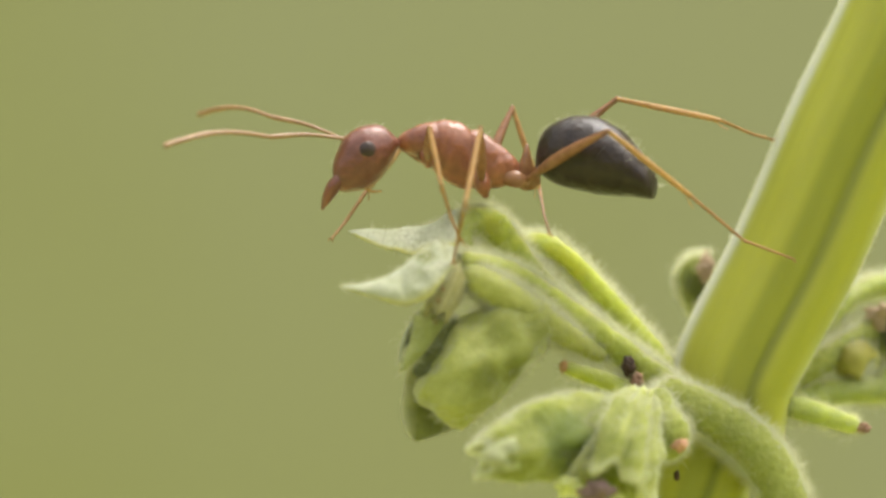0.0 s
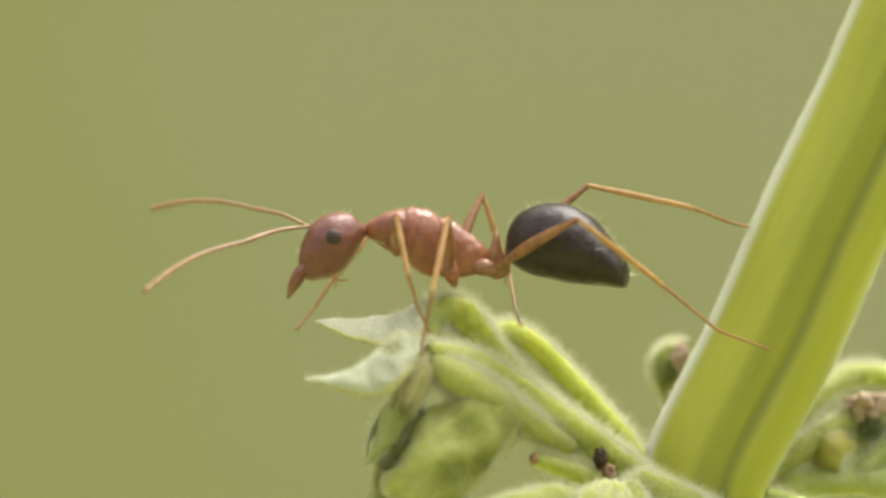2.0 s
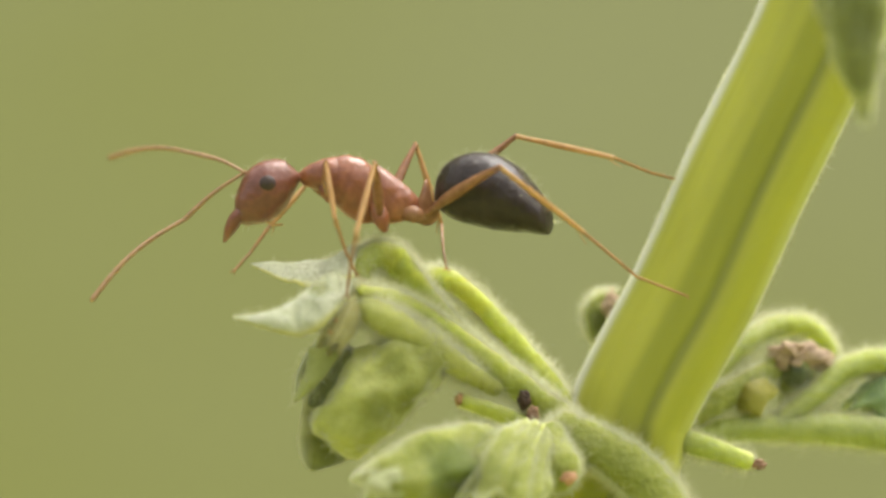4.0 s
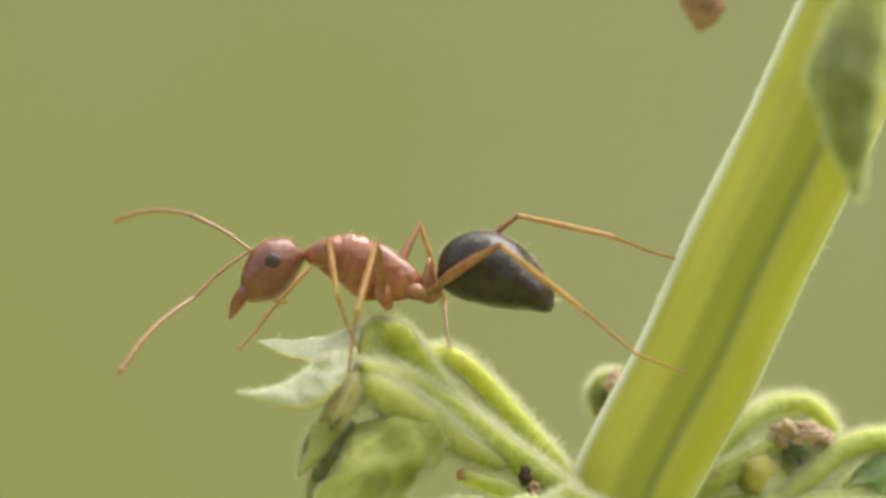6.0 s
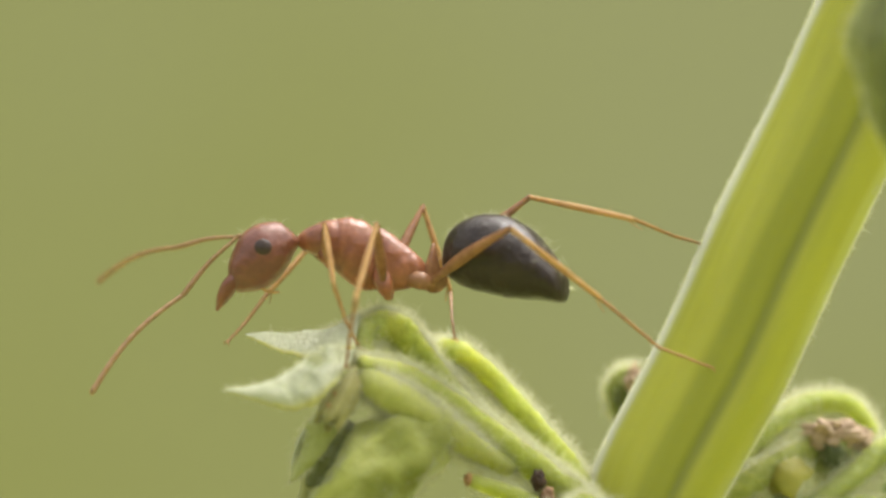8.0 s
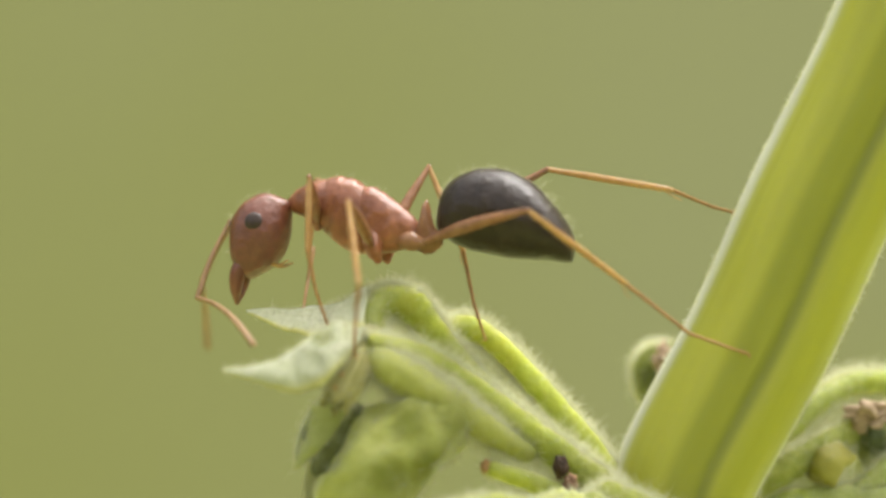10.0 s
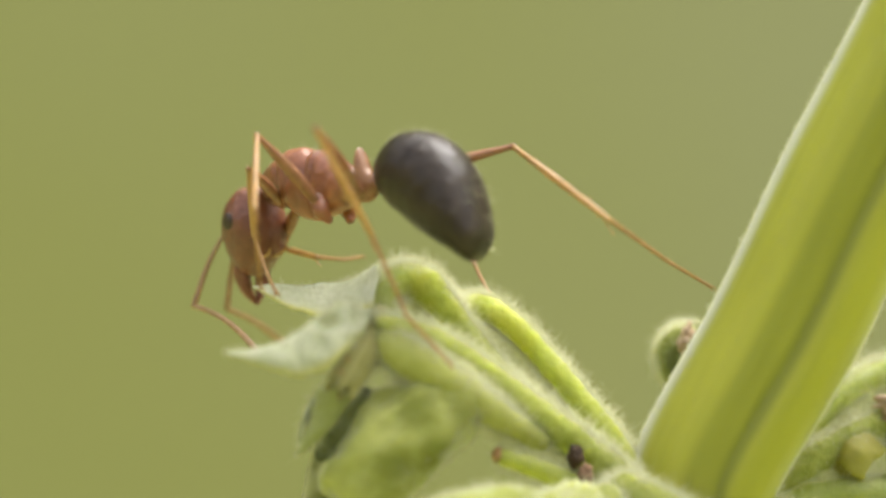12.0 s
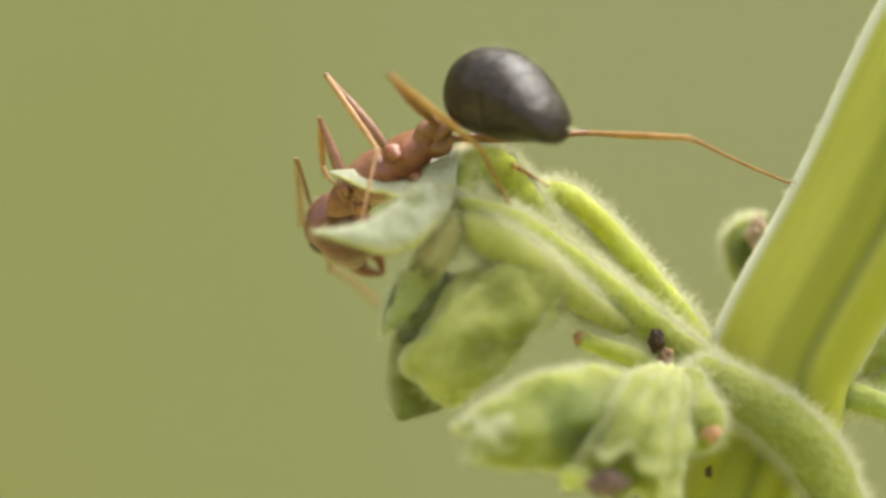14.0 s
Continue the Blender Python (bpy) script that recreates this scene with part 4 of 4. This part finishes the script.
RIGHT_FEELER = {
    "elbow": [(0, -5.99, 0.10, 1.08), (0.5, -6.15, -0.42, 0.92), (1, -5.57, 0.49, 1.33), (1.2, -5.67, -0.15, 1.60), (1.5, -5.50, 0.27, 1.57), (2, -5.57, 0.75, 0.97), (2.5, -5.60, 0.72, 0.98), (2.8, -5.68, 0.66, 0.94), (3, -5.62, 0.70, 0.97), (5.5, -5.65, 0.58, 1.13), (5.7, -5.71, -0.56, 1.60), (6.1, -5.74, 0.42, 1.19), (6.5, -5.66, 0.78, 0.67), (7, -5.72, 0.66, 0.86), (7.5, -5.41, 0.78, 1.14), (8, -5.92, 0.54, 0.41), (8.5, -5.82, 0.63, 0.09), (8.7, -5.64, 0.60, -0.39), (10.8, -5.25, 1.99, -1.21), (11, -4.90, 0.81, -1.59), (11.5, -5.16, 1.88, -1.18), (12, -5.16, 2.38, -2.13), (12.5, -3.49, 3.15, -1.81), (13, -4.28, 3.04, -2.19), (13.5, -3.94, 2.71, -1.67), (14, -4.36, 3.03, -3.30)],
    "tip": [(0, -7.62, 2.43, 1.20), (0.5, -8.10, 1.64, 1.24), (1, -7.56, 2.47, 1.82), (1.2, -7.34, 1.94, 2.59), (1.5, -7.41, 2.19, 2.45), (2, -7.88, 2.42, 1.02), (2.5, -7.79, 2.54, 0.96), (2.8, -7.68, 2.70, 0.95), (3, -7.61, 2.74, 0.95), (5.5, -7.97, 2.23, 1.19), (5.7, -7.83, 1.33, 1.88), (6.1, -7.78, 2.41, 1.04), (6.5, -8.07, 2.14, -0.03), (7, -7.91, 2.48, 0.67), (7.5, -7.50, 2.70, 1.33), (8, -7.75, 2.61, -0.29), (8.5, -7.89, 2.11, -1.19), (8.7, -7.88, 2.05, -1.40), (10.8, -4.22, 4.32, -2.49), (11, -4.26, 2.68, -3.64), (11.5, -4.68, 4.33, -2.56), (12, -3.72, 4.60, -3.19), (12.5, -2.66, 5.70, -2.79), (13, -3.75, 5.84, -2.25), (13.5, -3.63, 5.47, -2.28), (14, -3.38, 5.63, -3.95)],
}
LEFT_FEELER = {
    "elbow": [(0, -6.17, -1.23, 0.67), (0.5, -5.99, -1.63, 0.74), (1, -5.94, -1.75, 0.16), (1.2, -6.26, -0.75, 0.44), (1.5, -6.05, -1.58, 0.58), (2, -6.00, -1.68, 0.31), (2.5, -6.10, -1.49, 0.19), (2.8, -6.09, -1.19, -0.25), (3, -6.07, -0.79, -0.41), (5.5, -5.97, -0.83, -0.57), (5.7, -6.13, -0.85, -0.29), (6.1, -5.85, -1.34, -0.58), (6.5, -5.81, -1.62, -0.42), (7, -5.78, -0.81, -0.82), (7.5, -5.68, -0.83, -0.90), (8, -5.85, -0.84, -0.73), (8.5, -5.70, -1.29, -0.78), (8.7, -5.68, -0.83, -0.90), (10.8, -5.20, -0.32, -1.37), (11, -4.93, -0.35, -1.33), (11.5, -4.50, -0.28, -1.48), (12, -5.78, 1.70, -2.04), (12.5, -4.26, 2.68, -1.71), (13, -4.72, -0.13, -1.59), (13.5, -5.31, 0.81, -0.41), (14, -5.07, 0.60, -1.22)],
    "tip": [(0, -8.54, -2.81, 0.51), (0.5, -7.89, -3.74, 0.88), (1, -8.42, -2.90, -0.66), (1.2, -8.40, -2.62, 0.29), (1.5, -8.32, -3.28, 0.37), (2, -8.21, -3.17, -0.71), (2.5, -8.34, -3.00, -0.70), (2.8, -8.48, -1.95, -1.61), (3, -8.39, -1.11, -2.03), (5.5, -7.68, -2.12, -2.45), (5.7, -7.74, -1.74, -2.46), (6.1, -7.44, -3.06, -2.21), (6.5, -7.51, -3.20, -2.08), (7, -7.70, -1.19, -2.88), (7.5, -7.27, -1.09, -3.26), (8, -7.74, -1.42, -2.79), (8.5, -7.24, -2.80, -2.64), (8.7, -6.82, -2.99, -2.38), (10.8, -3.54, -2.54, -2.01), (11, -4.15, -2.87, -2.41), (11.5, -3.80, -2.91, -2.34), (12, -4.19, -0.52, -2.86), (12.5, -5.09, 1.57, -4.20), (13, -4.22, -2.80, -2.45), (13.5, -4.49, -1.46, -1.93), (14, -4.93, 3.17, -2.45)],
}


def path_at(rows, t):
    """A joint's place at a time: a smooth curve that rests where the joint rests."""
    ts = [r[0] for r in rows]
    p = np.array([r[1:] for r in rows])
    if t <= ts[0]:
        return p[0]
    if t >= ts[-1]:
        return p[-1]
    k = max(i for i, a in enumerate(ts) if a <= t)
    h = ts[k + 1] - ts[k]
    u = (t - ts[k]) / h

    def slope(i):
        if i in (0, len(ts) - 1):
            return np.zeros(3)
        a, b = (p[i] - p[i - 1]) / (ts[i] - ts[i - 1]), (p[i + 1] - p[i]) / (ts[i + 1] - ts[i])
        return np.where(a * b > 0, 2 * a * b / np.where(a + b == 0, 1, a + b), 0.0)
    a, b = slope(k) * h, slope(k + 1) * h
    return p[k] * (2 * u ** 3 - 3 * u * u + 1) + a * (u ** 3 - 2 * u * u + u) + p[k + 1] * (3 * u * u - 2 * u ** 3) + b * (u ** 3 - u * u)


def basis(x, up):
    """A turn whose x axis is x, with z as near to up as can be."""
    x = Vector(x).normalized()
    y = Vector(up).cross(x).normalized()
    z = x.cross(y)
    return Matrix(((x.x, y.x, z.x), (x.y, y.y, z.y), (x.z, y.z, z.z)))


def placed(turn, origin):
    m = turn.to_4x4()
    m.translation = Vector(origin) * MM
    return m


NECK, WAIST, REAR = Vector((1.327, 0, 0.393)), Vector((-1.376, 0, -0.33)), Vector((-1.745, 0, -0.37))
HIPS = {"fore": (0.70, 0.22, -0.12), "mid": (-0.48, 0.24, -0.66), "hind": (-1.45, 0.2, -0.5)}
LENGTHS = {"fore": (1.5, 1.4, 1.5), "mid": (2.1, 1.9, 1.75), "hind": (2.75, 2.5, 2.75)}
LEGS = {("left", "fore"): LEFT_FORE, ("left", "mid"): LEFT_MID, ("left", "hind"): LEFT_HIND,
        ("right", "fore"): RIGHT_FORE, ("right", "mid"): RIGHT_MID, ("right", "hind"): RIGHT_HIND}
FEELERS = {"left": LEFT_FEELER, "right": RIGHT_FEELER}
SCAPE, LASH = 1.70, 2.85
ROLL = (12.4, 13.0, 13.5, 14.0), (0.0, 12.0, 28.0, 55.0)
HEAD_ROOT = (1.0, 0.16, 0.78)
JAWS = (2.26, 0, -0.22)


def body_pose(t):
    """The thorax's turn and origin at a time."""
    n, w = Vector(path_at(BODY["neck"], t)), Vector(path_at(BODY["waist"], t))
    a = (NECK - WAIST).normalized()
    local = basis(a, (0, 0, 1))
    turn = Matrix.Rotation(radians(float(np.interp(t, *ROLL))), 3, n - w) @ basis(n - w, (0, 0, 1)) @ local.transposed()
    return turn, w - turn @ WAIST


def head_pose(t):
    turn, origin = body_pose(t)
    n = origin + turn @ NECK
    x = Vector(path_at(BODY["mouth"], t)) - Vector(path_at(BODY["neck"], t))
    a = Vector(path_at(BODY["neck"], t)) - Vector(path_at(BODY["waist"], t))
    return basis(x, a.normalized() + Vector((0, 0, 1))) @ basis(JAWS, (0, 0, 1)).transposed(), n


def limb(a, points, lengths):
    """Joints at fixed distances one after another, towards the points given."""
    out = [Vector(a)]
    for p, l in zip(points, lengths):
        out.append(out[-1] + (Vector(p) - out[-1]).normalized() * l)
    return out


def segment(length, table, bend=0.0, n=10):
    """A limb segment along x from rows of share, radius."""
    return tube([(length * s, 0, bend * math.sin(math.pi * s)) for s, _ in table], [r for _, r in table], n, 4, 0.03)


def build_ant():
    ant = tagged(new("ant"), "reddish-brown ant with amber legs and dark abdomen", "ant")
    parts = {}

    def k(px):
        return (700 - px) / 81.4

    def z(py):
        return (440 - py) / 81.4
    def grooved(bm):
        """Sutures across the flanks and small dents in the shell."""
        for v in bm.verts:
            x, y, q = v.co
            slant = x + .30 * q
            cut = .05 * math.exp(-((slant - .38) / .035) ** 2) + .06 * math.exp(-((slant + .36) / .04) ** 2) + .045 * math.exp(-((x - .35 * q + .95) / .04) ** 2) + .04 * math.exp(-((q + .18 + .25 * x) / .05) ** 2) * (abs(y) > .2)
            cut += .03 * noise.noise(v.co * 3.2) + .015 * noise.noise(v.co * 8.0)
            v.co.y *= 1 - 1.6 * cut
            v.co.z -= (q + .05) * cut * .5
        return bm

    plates = (("pronotum", ((588, 402, 418, .08), (600, 391, 427, .19), (615, 383, 433, .30), (635, 375, 441, .38), (655, 372, 458, .43), (667, 373, 468, .42), (673, 379, 462, .39), (676, 388, 456, .35))),
              ("mesothorax", ((650, 375, 458, .40), (660, 371, 467, .43), (680, 369, 484, .47), (702, 374, 494, .44), (714, 382, 496, .40), (722, 391, 492, .35), (726, 399, 486, .30))),
              ("propodeum", ((712, 398, 484, .31), (719, 389, 492, .36), (735, 388, 496, .38), (757, 402, 495, .36), (780, 420, 491, .31), (800, 438, 484, .22), (813, 455, 478, .1))))
    for nm, rows in plates:
        table = [(k(x), z(a), z(c), w) for x, a, c, w in rows]
        down = hairs(loft(table), 22, .13, 5, width=.004, where=lambda p, v: p.z > .4)
        t = part(nm, grooved(loft(table, 36)), ANT_RED, ant)
        part("bristles", down, HAIR, t, "fine pale bristles")
    node = loft([(k(800), z(462), z(490), .1), (k(811), z(440), z(495), .17), (k(818), z(416), z(498), .20), (k(825), z(415), z(498), .17), (k(833), z(452), z(496), .14), (k(846), z(462), z(486), .1)], 16)
    part("petiole", node, FEMUR, ant, "tan waist node")

    head = new("head")
    head.parent = ant
    skull = loft([(0, .06, -.06, .08), (.08, .40, -.1, .3), (.19, .59, -.14, .42), (.5, .76, -.31, .58), (.78, .80, -.42, .62), (1.02, .76, -.45, .6),
                  (1.3, .60, -.40, .53), (1.52, .43, -.29, .43), (1.65, .25, -.22, .34), (1.73, .08, -.12, .2)])
    down = hairs(skull, 60, .16, 8, width=.005, where=lambda p, v: p.z > .3 or p.x > 1.3)
    parts["head"] = head
    part("skull", skull, ANT_HEAD, head, "reddish-brown glossy head")
    part("bristles", down, HAIR, head, "fine pale bristles")
    for sg in (1, -1):
        bm = bmesh.new()
        bmesh.ops.create_uvsphere(bm, u_segments=20, v_segments=14, radius=1)
        bmesh.ops.scale(bm, vec=(.20, .085, .19), verts=bm.verts)
        bmesh.ops.translate(bm, vec=(.72, sg * .565, .26), verts=bm.verts)
        part("eye", bm, EYE, head, "black compound eye")
        jaw = tube([(1.48, sg * .22, .10), (1.74, sg * .24, .05), (2.02, sg * .17, -.08), (2.26, sg * .02, -.22)], [.15, .16, .12, .035], 10, 5)
        part("mandible", jaw, ANT_HEAD, head)
        palp = tube([(1.25, sg * .12, -.36), (1.15, sg * .16, -.55), (.98, sg * .2, -.66)], [.03, .028, .015], 6, 4)
        part("palp", palp, AMBER, head)

    gaster = new("gaster")
    gaster.parent = ant
    parts["gaster"] = gaster

    def g(px):
        return (px - 842) / 81.4

    def gz(py):
        return (478 - py) / 81.4
    profile = [(g(837), gz(430), gz(462), .14), (g(842), gz(408), gz(470), .34), (g(852), gz(392), gz(478), .5), (g(872), gz(377), gz(489), .7), (g(900), gz(366), gz(496), .82),
               (g(930), gz(364), gz(500), .86), (g(960), gz(371), gz(503), .86), (g(990), gz(386), gz(503), .86), (g(1018), gz(411), gz(502), .80), (g(1038), gz(433), gz(503), .69), (g(1050), gz(449), gz(503), .56), (g(1057), gz(464), gz(501), .38)]
    profile = [(x, u, d, w * .9) for x, u, d, w in profile]
    dense = spline(profile, 6)
    cuts = [g(837), g(905), g(962), g(1008), g(1058)]
    for a, b in zip(cuts, cuts[1:]):
        rows = [tuple(r) for r in dense if a - .10 <= r[0] <= b]
        rows = [(x, u + .012 * (x - a) / (b - a), d - .012 * (x - a) / (b - a), w + .012 * (x - a) / (b - a)) for x, u, d, w in rows]
        rows = rows[::2] + [rows[-1]] if len(rows) > 6 else rows
        part("tergite", loft(rows, 32, 2.1), GASTER, gaster)
    whole = loft(profile, 28, 2.1)
    part("bristles", hairs(whole, 260, .2, 9, lean=(.6, 0, .2), width=.0035, where=lambda p, v: v.z > -.2), HAIR, gaster, "fine pale bristles")

    for (side, pair), _ in LEGS.items():
        f, tb, ts = LENGTHS[pair]
        thick = {"fore": .80, "mid": .82, "hind": .88}[pair]
        names = [("femur", segment(f, [(0, .09 * thick), (.1, .08 * thick), (.35, .150 * thick), (.65, .125 * thick), (.92, .075 * thick), (1, .07 * thick)], .06), FEMUR),
                 ("tibia", segment(tb, [(0, .064 * thick), (.1, .060 * thick), (.4, .080 * thick), (.75, .074 * thick), (.95, .062 * thick), (1, .052 * thick)]), AMBER)]
        foot = segment(ts, [(0, .044), (.3, .038), (.56, .034), (.6, .037), (.70, .030), (.74, .034), (.82, .028), (.86, .032), (.93, .026), (1, .032)], .0)
        for v in foot.verts:
            s = min(1.0, max(0.0, v.co.x / ts))
            v.co.z -= (0.22 if (side, pair) == ("left", "hind") else 0.05) * (s / .58 if s < .58 else (1 - s) / .42)
        names.append(("tarsus", foot, TIP))
        for nm, bm, mat in names:
            down = hairs(bm, {"femur": 14, "tibia": 40, "tarsus": 26}[nm], .09, 17, lean=(.9, 0, 0), width=.0045)
            parts[(side, pair, nm)] = part(nm, bm, mat, ant)
            part("bristles", down, AMBER, parts[(side, pair, nm)])
        part("spur", tube([(tb * .96, 0, -.04), (tb * 1.02, .02, -.12), (tb * 1.09, .03, -.17)], [.016, .014, .005], 6, 3), AMBER, parts[(side, pair, "tibia")])
        for sg in (1, -1):
            part("claw", tube([(ts * .985, 0, 0), (ts * 1.02, sg * .05, .02), (ts * 1.04, sg * .06, -.04)], [.018, .013, .004], 6, 3), TIP, parts[(side, pair, "tarsus")])
        hip = Vector(HIPS[pair])
        hip.y *= 1 if side == "left" else -1
        top = hip + Vector({"fore": (.05, 0, .30), "mid": (.10, 0, .45), "hind": (.5, 0, .10)}[pair]) - Vector((0, .1 * math.copysign(1, hip.y), 0))
        side_y = math.copysign(1, hip.y)
        out = Vector((-.08, .03 * side_y, -.13)) if pair == "mid" else Vector()
        belly = Vector((0, .12 * side_y, 0)) if pair == "mid" else Vector((0, .05 * side_y, 0))
        part("coxa", tube([top, (top * .4 + hip * .6) + out * .7 + belly, hip + out], [.15, .20, .11] if pair == "hind" else [.20, .19, .09], 12, 5), FEMUR if pair == "hind" else ANT_RED, ant)
    for side in FEELERS:
        parts[(side, "scape")] = part("antenna", segment(SCAPE, [(0, .055), (.06, .038), (.5, .048), (.95, .06), (1, .05)], .07), FEELER, ant)
        beads = []
        for i in range(11):
            beads += [((i + .02) / 11, .044 + .0015 * i), ((i + .3) / 11, .049 + .0016 * i), ((i + .8) / 11, .052 + .0016 * i)]
        beads.append((1.0, .04))
        parts[(side, "lash")] = part("antenna_lash", segment(LASH, beads, .19, 8), FEELER, ant)
    return ant, parts


ANT, PARTS = build_ant()
cam.data.dof.use_dof = True
cam.data.dof.focus_object = ANT
cam.data.dof.aperture_fstop = FOCUS_STOP


def motions():
    """Keys the ant along its body's path, and each limb in the ant's own space."""
    times = sorted({0.0, *[r[0] for r in LEFT_FEELER["tip"]], 3.6, 4.2, 4.8, 9.2, 9.7, 10.2, 10.5, *[10.8 + .1 * i for i in range(33)]})
    rows = {"ant": []}
    for t in times:
        turn, origin = body_pose(t)
        back = turn.transposed()

        def inside(p):
            return back @ (Vector(p) - origin)

        def key(name, a, b, up):
            rows.setdefault(name, []).append((t, placed(basis(b - a, up), a)))
        rows["ant"].append((t, placed(turn, origin)))
        h_turn, n = head_pose(t)
        rows.setdefault("head", []).append((t, placed(back @ h_turn, NECK)))
        tail = inside(path_at(BODY["tail"], t))
        rows.setdefault("gaster", []).append((t, placed(basis(tail - REAR, back @ Vector((0, 0, 1))), REAR)))
        for (side, pair), joints in LEGS.items():
            hip = Vector(HIPS[pair])
            hip.y *= 1 if side == "left" else -1
            j = limb(hip, [inside(path_at(joints[q], t)) for q in ("knee", "ankle", "foot")], LENGTHS[pair])
            for nm, a, b in zip(("femur", "tibia", "tarsus"), j, j[1:]):
                rows.setdefault((side, pair, nm), []).append((t, placed(basis(b - a, (0.02, 0.0, 1) if nm != "tarsus" else (-.3, 0, 1)), a)))
        for side, joints in FEELERS.items():
            root = Vector(HEAD_ROOT)
            root.y *= 1 if side == "left" else -1
            base = inside(n + h_turn @ root)
            j = limb(base, [inside(path_at(joints[q], t)) for q in ("elbow", "tip")], (SCAPE, LASH))
            key((side, "scape"), j[0], j[1], (0, 0, 1))
            key((side, "lash"), j[1], j[2], (0, 0, 1))
    walk(ANT, rows.pop("ant"))
    for name, r in rows.items():
        walk(PARTS[name], r)


motions()
